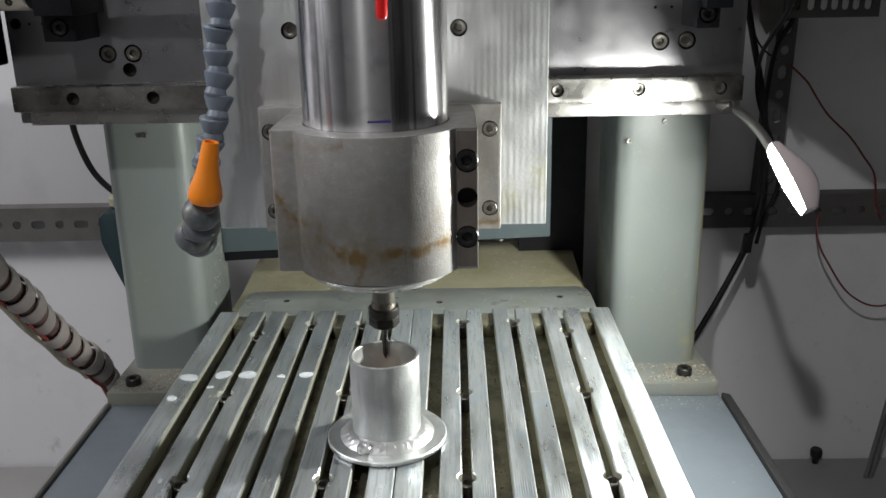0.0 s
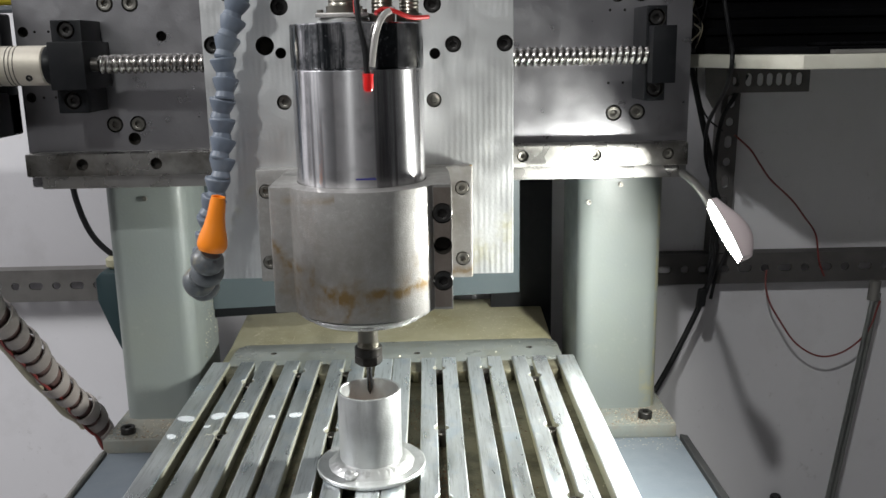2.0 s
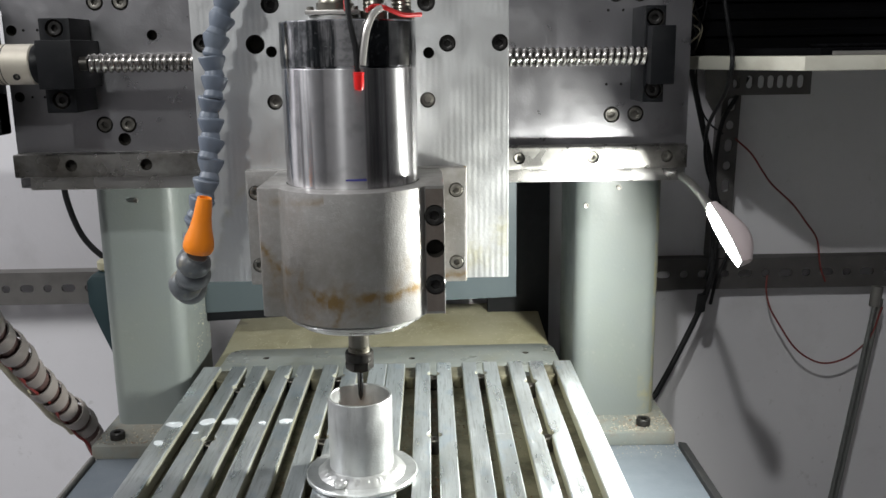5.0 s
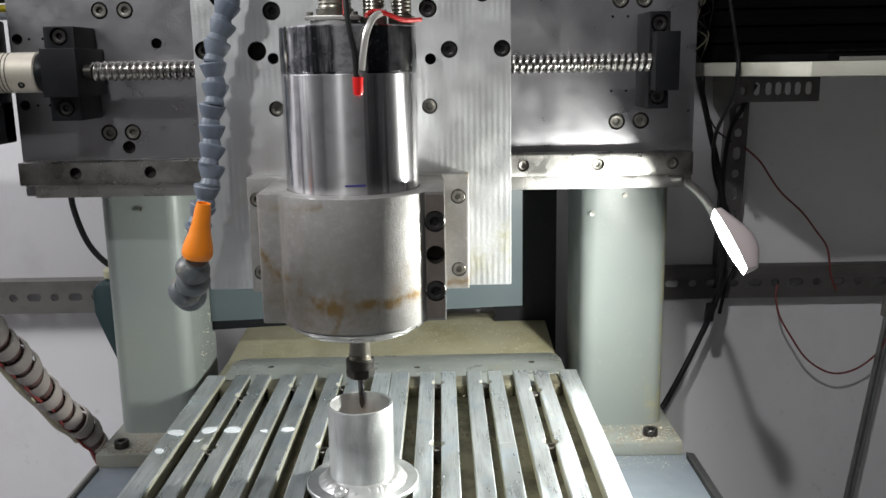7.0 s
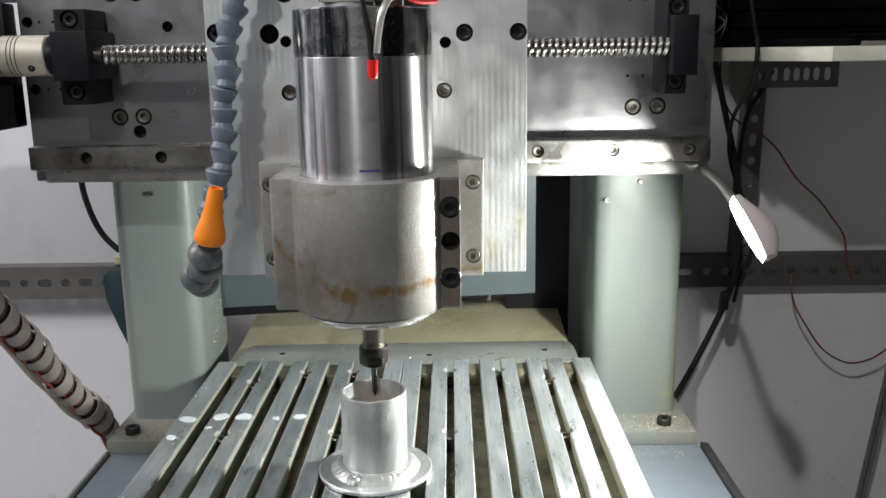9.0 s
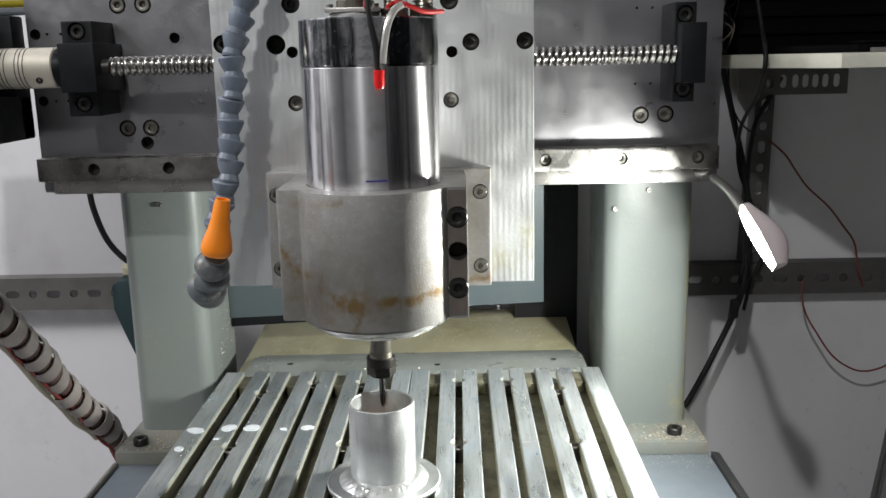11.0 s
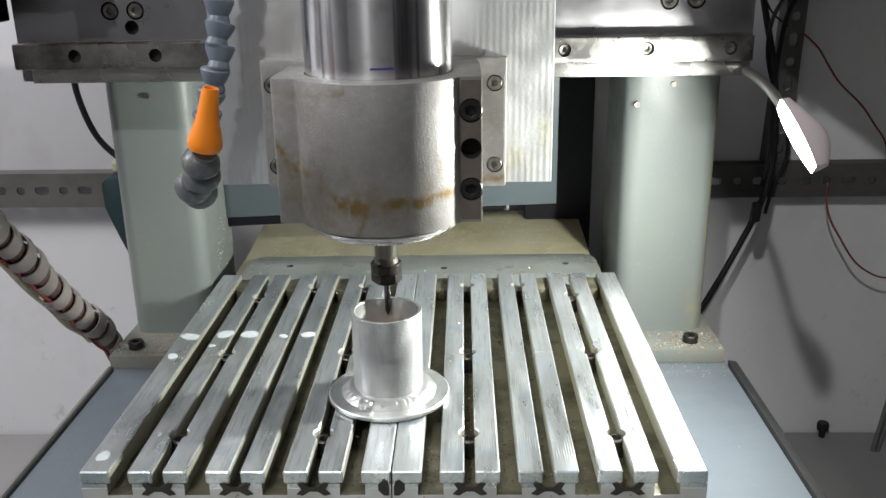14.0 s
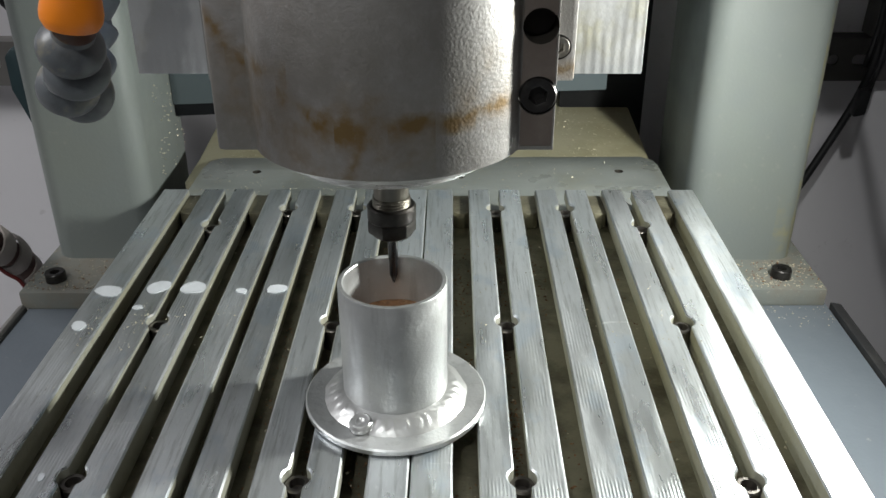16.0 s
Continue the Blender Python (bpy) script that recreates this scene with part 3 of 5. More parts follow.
prism(bm, [(0.205, -0.060), (0.362, -0.060), (0.362, -0.0085), (0.345, -0.0100), (0.244, -0.0195), (0.205, -0.0200)], -0.166, 0.155, "x")
alone("bed_cover", bm, YELLOWED, "yellowed oily bed cover strewn with chips", "cover", bevel=0.002)

# ---- sub plate and slotted table ----
bm = bmesh.new()
prism(bm, [(-0.157, -0.186), (0.157, -0.186), (0.157, 0.226), (0.155, 0.236), (0.148, 0.2425), (-0.148, 0.2395), (-0.155, 0.232), (-0.157, 0.218)], -0.034, -0.0160)
cut = bmesh.new()
for x in (-0.125, -0.046, 0.049, 0.126):
    drill(cut, (x, -0.156, -0.0160), 0.0032, 0.012, (0, 0, -1))
for x, y in ((-0.118, 0.213), (0.02, 0.205), (0.128, 0.215)):
    drill(cut, (x, y, -0.0160), 0.003, 0.012, (0, 0, -1))
sub = alone("table_base_plate", bm, SUBPLATE, "oily grey aluminium plate under the slotted table", "plate", bevel=0.0012, cuts=cut)
for dx in (-0.10, 0.10):
    bm = bmesh.new()
    box(bm, (dx - 0.02, -0.15, -0.0835), (dx + 0.02, 0.2, -0.0345))
    alone("table_bearing_block", bm, BLACK_PAINT, "dark bearing block carrying the table plate", "bearing block", "blocks under the table")

HALF, FRONT, BACK = 0.160, -0.1420, 0.1480
WIDE, NARROW = 0.0047, 0.0028
HOLES = {0.04: (-0.1035, 0.0, 0.122), 0.08: (0.122,), 0.12: (-0.1035, 0.0, 0.101)}


def notched(x0, x1, holes0, holes1, grow=0.0):
    """The outline of a bar seen from above, with round notches where a screw hole crosses its edge."""
    def notch(edge, centre, y, sign):
        r = 0.0052
        dx = abs(edge - centre)
        a = math.acos(min(1.0, dx / r))
        return [(centre + sign * r * math.cos(t), y + r * math.sin(t)) for t in np.linspace(-a, a, 9)]
    pts = [(x0, FRONT), (x1, FRONT)]
    for c, y in sorted(holes1, key=lambda h: h[1]):
        pts += notch(x1, c, y, -1)
    pts += [(x1, BACK), (x0, BACK)]
    for c, y in sorted(holes0, key=lambda h: -h[1]):
        pts += notch(x0, c, y, 1)[::-1]
    return pts


def table_half(sign):
    t = thing("slotted_table", (sign * 0.08, 0, -0.016), "worn aluminium table extrusion with long slots and screw holes", "machine table", "halves of the slotted table")
    lo, hi = (0.0004, HALF) if sign > 0 else (-HALF, -0.0004)
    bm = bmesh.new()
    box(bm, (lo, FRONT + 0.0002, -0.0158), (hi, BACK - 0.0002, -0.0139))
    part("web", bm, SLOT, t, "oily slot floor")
    bm = bmesh.new()
    box(bm, (lo, FRONT - 0.0002, -0.01585), (hi, FRONT + 0.0003, -0.0138))
    for k in range(5):
        e0, e1 = max(0.0004, 0.04 * k - 0.02 + WIDE + 0.0018), min(HALF, 0.04 * k + 0.02 - WIDE - 0.0018)
        box(bm, (min(sign * e0, sign * e1), FRONT - 0.0002, -0.01379), (max(sign * e0, sign * e1), FRONT + 0.0003, -0.0097))
    part("end_face", bm, FRONT_PLATE, t)
    edges = []
    for k in range(4):
        edges.append((0.02 + 0.04 * k, WIDE, ()))
    for k, c in enumerate((0.04, 0.08, 0.12)):
        edges.append((c, NARROW, HOLES[c]))
    edges.sort()
    bars = []
    x, holes, under = 0.0004, (), 0.0
    for c, w, hs in edges:
        bars.append((x, c - w, holes, [(c, y) for y in hs], under, 0.0018 if w == WIDE else 0.0016))
        x, holes, under = c + w, [(c, y) for y in hs], 0.0018 if w == WIDE else 0.0016
    bars.append((x, HALF, holes, [], under, 0.0))
    for x0, x1, h0, h1, u0, u1 in bars:
        if sign < 0:
            x0, x1, h0, h1, u0, u1 = -x1, -x0, [(-c, y) for c, y in h1], [(-c, y) for c, y in h0], u1, u0
        bm = bmesh.new()
        prism(bm, notched(x0, x1, h0, h1), -0.0072, 0.0)
        finish(bm, 0.0007, 1, 50)
        box(bm, (x0 + u0, FRONT + 0.0001, -0.01395), (x1 - u1, BACK - 0.0001, -0.0071))
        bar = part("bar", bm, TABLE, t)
        # slot and notch walls, picked by face direction, take a darker, yellower material
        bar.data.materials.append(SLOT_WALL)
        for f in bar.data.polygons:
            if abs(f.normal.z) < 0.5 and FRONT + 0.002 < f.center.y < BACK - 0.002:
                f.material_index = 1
    # packed swarf and filler closing the rear of the wide slots
    for k in range(4):
        c = sign * (0.02 + 0.04 * k)
        bm = bmesh.new()
        prism(bm, [(c - 0.0046, 0.1245), (c - 0.002, 0.1222), (c + 0.002, 0.1215), (c + 0.0046, 0.1235), (c + 0.0046, BACK - 0.0003), (c - 0.0046, BACK - 0.0003)], -0.0138, -0.0040)
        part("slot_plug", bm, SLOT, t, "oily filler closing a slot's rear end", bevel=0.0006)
    # dark butterfly sheets on the end face, below the narrow slots, painted for the hollows' shade
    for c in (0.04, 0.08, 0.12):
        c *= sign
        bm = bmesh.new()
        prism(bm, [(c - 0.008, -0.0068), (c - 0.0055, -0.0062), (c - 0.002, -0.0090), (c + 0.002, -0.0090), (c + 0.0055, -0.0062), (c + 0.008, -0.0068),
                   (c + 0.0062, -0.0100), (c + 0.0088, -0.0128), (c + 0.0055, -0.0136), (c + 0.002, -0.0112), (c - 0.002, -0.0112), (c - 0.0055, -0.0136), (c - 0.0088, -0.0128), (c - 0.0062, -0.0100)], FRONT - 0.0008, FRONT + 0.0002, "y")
        part("cavity", bm, HOLE, t, "dark sheet painted as the shade of a hollow in the extrusion end")
    # one more such shade sheet beside the centre seam
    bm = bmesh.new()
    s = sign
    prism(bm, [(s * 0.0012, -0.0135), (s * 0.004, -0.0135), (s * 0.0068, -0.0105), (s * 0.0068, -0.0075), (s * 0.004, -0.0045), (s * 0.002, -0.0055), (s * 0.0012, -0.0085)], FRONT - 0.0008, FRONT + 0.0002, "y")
    part("cavity", bm, HOLE, t, "dark sheet painted as the shade of a hollow in the extrusion end")
    for c, ys in HOLES.items():
        for y in ys:
            bm = bmesh.new()
            lathe(bm, [(0.0024, 0.0), (0.0047, 0.0), (0.0047, 0.0098), (0.0042, 0.0105), (0.0029, 0.0105), (0.0024, 0.0075), (0.0004, 0.0070)], (sign * c, y, -0.0139), seg=20)
            part("screw", bm, STEEL, t, "sunk socket screw")
    return t


table_half(-1)
table_half(1)

# ---- gantry beam, rail and screw ----
beam = thing("gantry_beam", (0, 0.148, 0.16), "ground blue-grey steel gantry beam with sunk socket screws", "gantry beam")
bm = bmesh.new()
box(bm, (-0.296, 0.1415, 0.160), (0.2515, 0.1897, 0.36))
cut = bmesh.new()
SUNK = [(-0.223, 0.211), (-0.204, 0.211), (0.189, 0.213), (0.2085, 0.2135), (-0.222, 0.307), (-0.202, 0.307), (0.190, 0.3085), (0.209, 0.3085)]
OPEN = [(-0.179, 0.281, 0.0042), (-0.208, 0.199, 0.0052), (-0.2894, 0.286, 0.0042), (-0.2888, 0.234, 0.004)]
for x, z in SUNK:
    drill(cut, (x, 0.1415, z), 0.0067, 0.0055)
for x, z, r in OPEN:
    drill(cut, (x, 0.1415, z), r, 0.010)
for x, z in ((-0.280, 0.286), (-0.269, 0.286), (-0.2786, 0.2338), (-0.2687, 0.2338), (0.184, 0.2955), (0.196, 0.2955), (0.184, 0.2375), (0.196, 0.2375)):
    drill(cut, (x, 0.1415, z), 0.0011, 0.004, seg=10)
part("plate", bm, BEAM, beam, bevel=0.0008, cuts=cut)
for i, (x, z) in enumerate(SUNK):
    bolt(beam, (x, 0.1465, z), (0, -1, 0), 0.88, BOLT_DULL, 13 * i)
bm = bmesh.new()
prism(bm, [(0.1300, 0.1600), (0.1412, 0.1600), (0.1412, 0.1705), (0.1300, 0.1705)], -0.283, 0.2475, "x")
part("ledge", bm, LEDGE, beam, "bright milled ledge under the rail", bevel=0.0006)

rail = thing("linear_rail", (-0.02, 0.133, 0.18), "oily steel linear guide rail with counterbored holes", "linear rail")
bm = bmesh.new()
prism(bm, [(0.1412, 0.1708), (0.1412, 0.1895), (0.1325, 0.1895), (0.1295, 0.1872), (0.1262, 0.1895), (0.1238, 0.1888), (0.1238, 0.1712), (0.1262, 0.1705), (0.1295, 0.1730), (0.1325, 0.1708)], -0.292, 0.2475, "x")
cut = bmesh.new()
rx = [-0.2465 + 0.0597 * k for k in range(9)]
for x in rx:
    drill(cut, (x, 0.1238, 0.1803), 0.0048, 0.007)
part("rail_bar", bm, RAIL, rail, bevel=0.0006, cuts=cut)
for i, x in enumerate(rx):
    if x > 0.05:
        bolt(rail, (x, 0.1305, 0.1803), (0, -1, 0), 0.66, BOLT_DULL, 17 * i)

screw = thing("ball_screw", (0, 0.1, 0.26), "shiny ball screw with a rounded thread across the beam", "ball screw")
bm = bmesh.new()
N = 84
seg = 20
rings = []
for i in range(N * 6 + 1):
    x = -0.2155 + 0.4275 * i / (N * 6)
    ring = []
    for k in range(seg):
        ph = (i / 6 + k / seg) % 1.0
        r = 0.0073 - 0.0018 * (math.sin(math.pi * (ph - 0.2) / 0.6) if 0.2 < ph < 0.8 else 0.0)
        a = math.tau * k / seg
        ring.append(bm.verts.new((x, 0.100 + r * math.cos(a), 0.2600 + r * math.sin(a))))
    rings.append(ring)
for a, b in zip(rings, rings[1:]):
    for k in range(seg):
        bm.faces.new((a[k], a[(k + 1) % seg], b[(k + 1) % seg], b[k]))
part("thread", bm, SCREW, screw, sharp=60)
bm = bmesh.new()
lathe(bm, [(0.0052, -0.232), (0.0052, -0.2150)], (0, 0.100, 0.2600), (1, 0, 0), 24)
part("journal", bm, STEEL, screw, "dark plain journal")


def screw_bracket(x0, x1, half, lug, lug_lo, lug_hi, bolts, label, zc):
    b = thing("screw_bracket", ((x0 + x1) / 2, 0.12, zc), label, "bearing bracket", "brackets of the ball screw")
    bm = bmesh.new()
    box(bm, (x0, 0.084, zc - half), (x1, 0.1412, zc + half))
    part("body", bm, BLACK_PAINT, b, bevel=0.0008)
    bm = bmesh.new()
    box(bm, (lug[0], 0.0990, lug_lo), (lug[1], 0.1413, lug_hi))
    xm = (lug[0] + lug[1]) / 2
    cut = bmesh.new()
    for z in bolts:
        drill(cut, (xm, 0.0990, z), 0.0068, 0.006)
    part("lug", bm, BLACK_PAINT, b, bevel=0.0008, cuts=cut)
    for z in bolts:
        bolt(b, (xm, 0.1048, z), (0, -1, 0), 0.85, BOLT_BLACK, z * 5000)
    return b


screw_bracket(0.2055, 0.2235, 0.0215, (0.2035, 0.2195), 0.2250, 0.2970, (0.2880, 0.2345), "dark oiled steel bearing bracket holding the screw's end", 0.2605)
screw_bracket(-0.2480, -0.2215, 0.0178, (-0.2500, -0.2270), 0.2235, 0.2935, (0.2860, 0.2330), "black bearing bracket beside the motor coupling", 0.2595)

coupling = thing("shaft_coupling", (-0.285, 0.1, 0.26), "cream aluminium shaft coupling with spiral slits", "shaft coupling")
bm = bmesh.new()
lathe(bm, [(0.0138, -0.345), (0.0150, -0.344), (0.0150, -0.2555), (0.0142, -0.2545)], (0, 0.100, 0.2600), (1, 0, 0), 40)
body = part("sleeve", bm, COUPLE, coupling)
# raised dark rings carry the slits' shade as colour
for x in (-0.296, -0.293, -0.290, -0.282, -0.279, -0.276):
    bm = bmesh.new()
    lathe(bm, [(0.0148, x), (0.01510, x + 0.0001), (0.01510, x + 0.0008), (0.0148, x + 0.0009)], (0, 0.100, 0.2600), (1, 0, 0), 40, caps=False)
    part("slit", bm, HOLE, body, "dark ring painted as a slit's shade")
bm = bmesh.new()
lathe(bm, [(0.0142, -0.2544), (0.0146, -0.2538), (0.0146, -0.2512), (0.0120, -0.2465)], (0, 0.100, 0.2600), (1, 0, 0), 40)
part("collar", bm, BLACK_PAINT, coupling, "dark rubber collar")
for a in (20, 160):
    bolt(coupling, (-0.265, 0.100 - 0.0143 * math.cos(radians(a - 60)), 0.2600 - 0.0143 * math.sin(radians(60 - a + 60)) * 0.6), (0, -1, -0.3), 0.4, BOLT_BLACK)

motor = thing("drive_motor", (-0.38, 0.12, 0.24), "black stepping motor with its bracket and yellow cables", "motor")
bm = bmesh.new()
box(bm, (-0.42, 0.070, 0.212), (-0.318, 0.1405, 0.300))
part("body", bm, BLACK_PAINT, motor, bevel=0.003)
bm = bmesh.new()
box(bm, (-0.318, 0.062, 0.205), (-0.2975, 0.1405, 0.239))
box(bm, (-0.318, 0.120, 0.205), (-0.2975, 0.1405, 0.300))
part("bracket", bm, BLACK_PAINT, motor, bevel=0.002)
for i, (dz, mat) in enumerate(((0.0, material("yellow_cable", (0.5, 0.4, 0.03), 0.5)), (0.007, BLACK_PLASTIC), (-0.006, material("grey_cable", (0.25, 0.27, 0.3), 0.5)))):
    bm = bmesh.new()
    sweep(bm, smooth_path([(-0.42, 0.11, 0.306 + dz), (-0.34, 0.12, 0.309 + dz), (-0.29, 0.155, 0.312 + dz), (-0.26, 0.18, 0.33 + dz)]), 0.003)
    part("cable", bm, mat, motor)

# ---- carriage, clamp and spindle ----
carriage = thing("carriage_plate", (-0.011, 0.03, 0.11), "milled aluminium carriage plate with drilled holes and fine vertical lines", "carriage plate")
bm = bmesh.new()
box(bm, (-0.1165, 0.0180, 0.1095), (0.0937, 0.0360, 0.345))
cut = bmesh.new()
BORED = [(-0.0635, 0.2335, 0.0052), (0.0391, 0.2335, 0.0052), (0.0528, 0.2705, 0.0056), (0.0878, 0.2705, 0.0056), (-0.0635, 0.297, 0.0060), (0.0391, 0.297, 0.0060), (-0.1095, 0.2725, 0.0060)]
for x, z, r in BORED:
    drill(cut, (x, 0.0180, z), r, 0.010)
for x, z, r in ((-0.0745, 0.2715, 0.0063), (0.0402, 0.2645, 0.0037), (-0.0640, 0.2665, 0.0037), (-0.098, 0.306, 0.0055), (0.075, 0.306, 0.0055)):
    drill(cut, (x, 0.0180, z), r, 0.016)
part("plate", bm, PLATE, carriage, bevel=0.0007, cuts=cut)
for i, (x, z, r) in enumerate(BORED):
    bolt(carriage, (x, 0.0265, z), (0, -1, 0), r / 0.0068, BOLT_DULL if i < 2 else BOLT_BLACK, 11 * i)
for x in (-0.085, 0.055):
    bm = bmesh.new()
    box(bm, (x - 0.025, 0.0362, 0.160), (x + 0.025, 0.1235, 0.200))
    part("bearing_block", bm, BLACK_PAINT, carriage, "dark guide carriage on the rail", bevel=0.001)
bm = bmesh.new()
box(bm, (-0.06, 0.0362, 0.240), (0.03, 0.090, 0.281))
part("nut_housing", bm, BLACK_PAINT, carriage, "dark screw nut housing", bevel=0.001)

SX, SY = -0.0078, -0.0420
clamp = thing("spindle_clamp", (SX, 0, 0.11), "grey cast aluminium spindle clamp with rust stains and socket bolts", "spindle clamp")
bm = bmesh.new()
poly = [(-0.0622, 0.0058), (-0.0622, -0.0690), (-0.0614, -0.0708), (-0.0598, -0.0715), (-0.0492, -0.0715)]
a0 = math.atan2(-0.0298, -0.0410)
a1 = math.atan2(-0.0296, 0.0440)
for k in range(29):
    u = k / 28
    R = 0.0507 + 0.0024 * u + 0.0042 * math.sin(math.pi * u) ** 0.8
    a = a0 + (a1 - a0) * u
    poly.append((SX + R * math.cos(a), SY + R * math.sin(a)))
poly += [(0.0366, -0.0715), (0.0478, -0.0715), (0.0478, -0.015), (0.0465, 0.0058)]
prism(bm, poly, 0.1105, 0.1885)
cut = bmesh.new()
drill(cut, (SX, SY, 0.1885), 0.0406, 0.09, (0, 0, -1), seg=64)
for z in (0.1710, 0.1510, 0.1290):
    drill(cut, (0.0421, -0.0715, z), 0.0064 if z != 0.1510 else 0.0056, 0.012)
clamp_body = part("body", bm, CAST, clamp, bevel=0.0011, cuts=cut)
bm = bmesh.new()
box(bm, (0.0368, -0.0721, 0.1122), (0.0470, -0.0716, 0.1868))
cut = bmesh.new()
for z in (0.1710, 0.1510, 0.1290):
    drill(cut, (0.0421, -0.0722, z), 0.0064 if z != 0.1510 else 0.0056, 0.006)
part("lug_face", bm, LUG, clamp_body, "brown-stained lug face", cuts=cut)
for z, y in ((0.1710, -0.0663), (0.1510, -0.0640), (0.1290, -0.0663)):
    if z != 0.1510:
        bolt(clamp, (0.0421, y, z), (0, -1, 0), 0.97, BOLT_BLACK, z * 9000)
bm = bmesh.new()
prism(bm, [(-0.0843, 0.1100), (0.0640, 0.1100), (0.0644, 0.1892), (-0.0843, 0.1892)], 0.0060, 0.0178, "y")
cut = bmesh.new()
for x in (-0.0775, 0.0572):
    for z in (0.1740, 0.1240):
        drill(cut, (x, 0.0060, z), 0.0050, 0.009)
part("flange", bm, CAST, clamp, bevel=0.0014, cuts=cut)
for x in (-0.0775, 0.0572):
    for z in (0.1740, 0.1240):
        bolt(clamp, (x, 0.0100, z), (0, -1, 0), 0.72, BOLT_DULL, z * 7000)

spindle = thing("spindle_motor", (SX, SY, 0.1), "polished chrome cylindrical spindle motor held in the clamp", "spindle motor")
bm = bmesh.new()
lathe(bm, [(0.0402, 0.1110), (0.0402, 0.2562), (0.0399, 0.2566)], (SX, SY, 0), seg=96)
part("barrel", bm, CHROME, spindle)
bm = bmesh.new()
lathe(bm, [(0.0398, 0.2566), (0.0398, 0.2574), (0.0404, 0.2578), (0.0404, 0.2826), (0.0397, 0.2834)], (SX, SY, 0), seg=96)
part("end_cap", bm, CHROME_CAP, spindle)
bm = bmesh.new()
lathe(bm, [(0.0428, 0.1110), (0.0436, 0.1098), (0.0436, 0.1066), (0.0430, 0.1062), (0.0430, 0.1058), (0.0434, 0.1054), (0.0428, 0.1036), (0.0405, 0.1024), (0.0375, 0.1018), (0.0365, 0.0995), (0.0140, 0.0985), (0.0135, 0.0970), (0.009, 0.0965)], (SX, SY, 0), seg=80)
part("nose", bm, SATIN, spindle, "chrome nose ring with a dark seam")
bm = bmesh.new()
lathe(bm, [(0.0066, 0.0970), (0.0066, 0.0812), (0.0071, 0.0809)] + [(0.0068 + 0.0005 * (k % 2), 0.0805 - 0.0006 * k) for k in range(10)], (SX, SY, 0), seg=36)
part("shaft", bm, SHAFT, spindle, "threaded steel shaft end")
bm = bmesh.new()
lathe(bm, [(0.0074, 0.0755), (0.0074, 0.0778), (0.0086, 0.0778), (0.0092, 0.0771), (0.0092, 0.0722), (0.0085, 0.0714)], (SX, SY, 0), seg=40)
nut = part("collet_nut", bm, NUT_STEEL, spindle, "dark steel collet nut")
bm = bmesh.new()
prism(bm, [(SX + 0.0093 * math.cos(radians(60 * k + 10)), SY + 0.0093 * math.sin(radians(60 * k + 10))) for k in range(6)], 0.0660, 0.0716)
lathe(bm, [(0.0082, 0.0661), (0.0070, 0.0650), (0.0030, 0.0648)], (SX, SY, 0), seg=24)
part("hexagon", bm, NUT_STEEL, nut, bevel=0.0008)
bm = bmesh.new()
lathe(bm, [(0.0019, 0.0655), (0.0019, 0.0545), (0.00165, 0.0535), (0.00165, 0.0475), (0.0003, 0.0438)], (SX, SY, 0), seg=20)
part("milling_cutter", bm, CARBIDE, spindle, "dark carbide engraving cutter")

# fittings on the spindle's end
bm = bmesh.new()
lathe(bm, [(0.0170, 0.2834), (0.0150, 0.2858), (0.0135, 0.2866)], (-0.0145, -0.050, 0), seg=48)
part("seal_cone", bm, WELDED, spindle, "pale sealing cone")
bm = bmesh.new()
box(bm, (-0.0300, -0.0640, 0.2866), (0.0012, -0.0350, 0.2893))
part("seal_plate", bm, CLEAR, spindle, "grey gasket plate", bevel=0.001)
for x in (-0.0272, -0.0016):
    bolt(spindle, (x, -0.0605, 0.2893), (0, 0, 1), 0.32, BOLT_DULL)
for x, y, r, h in ((-0.0140, -0.050, 0.0098, 0.318), (0.0086, -0.052, 0.0064, 0.312), (0.0245, -0.046, 0.0060, 0.312)):
    bm = bmesh.new()
    z0 = 0.2893 if r > 0.009 else 0.2834
    lathe(bm, [(r * 1.12, z0), (r * 1.12, z0 + 0.004), (r, z0 + 0.0044)] + [(r * (1.0 - 0.06 * (k % 2)), z0 + 0.0050 + 0.0011 * k) for k in range(12)] + [(r * 0.85, z0 + 0.019), (r * 0.85, h)], (x, y, 0), seg=28)
    part("hose_fitting", bm, SHAFT, spindle, "grey threaded hose fitting")
for x, y in ((0.0086, -0.052), (0.0245, -0.046)):
    bm = bmesh.new()
    prism(bm, [(x + 0.0082 * math.cos(radians(60 * k + 20)), y + 0.0082 * math.sin(radians(60 * k + 20))) for k in range(6)], 0.2838, 0.2890)
    part("hexagon", bm, SHAFT, spindle, "hexagon of the hose fitting", bevel=0.0005)
bm = bmesh.new()
sweep(bm, smooth_path([(-0.005, -0.064, 0.320), (-0.0045, -0.080, 0.2960), (-0.0025, -0.0835, 0.2800), (0.0000, -0.0842, 0.2680), (0.0008, -0.0840, 0.2545)]), 0.0016)
part("lead", bm, BLACK_PLASTIC, spindle, "black lead")
bm = bmesh.new()
sweep(bm, smooth_path([(0.0155, -0.070, 0.2905), (0.0105, -0.0800, 0.2865), (0.0068, -0.0836, 0.2790), (0.0045, -0.0844, 0.2680), (0.0032, -0.0838, 0.2585)]), 0.0020)
part("lead", bm, CLEAR, spindle, "lead in a clear sleeve")
bm = bmesh.new()
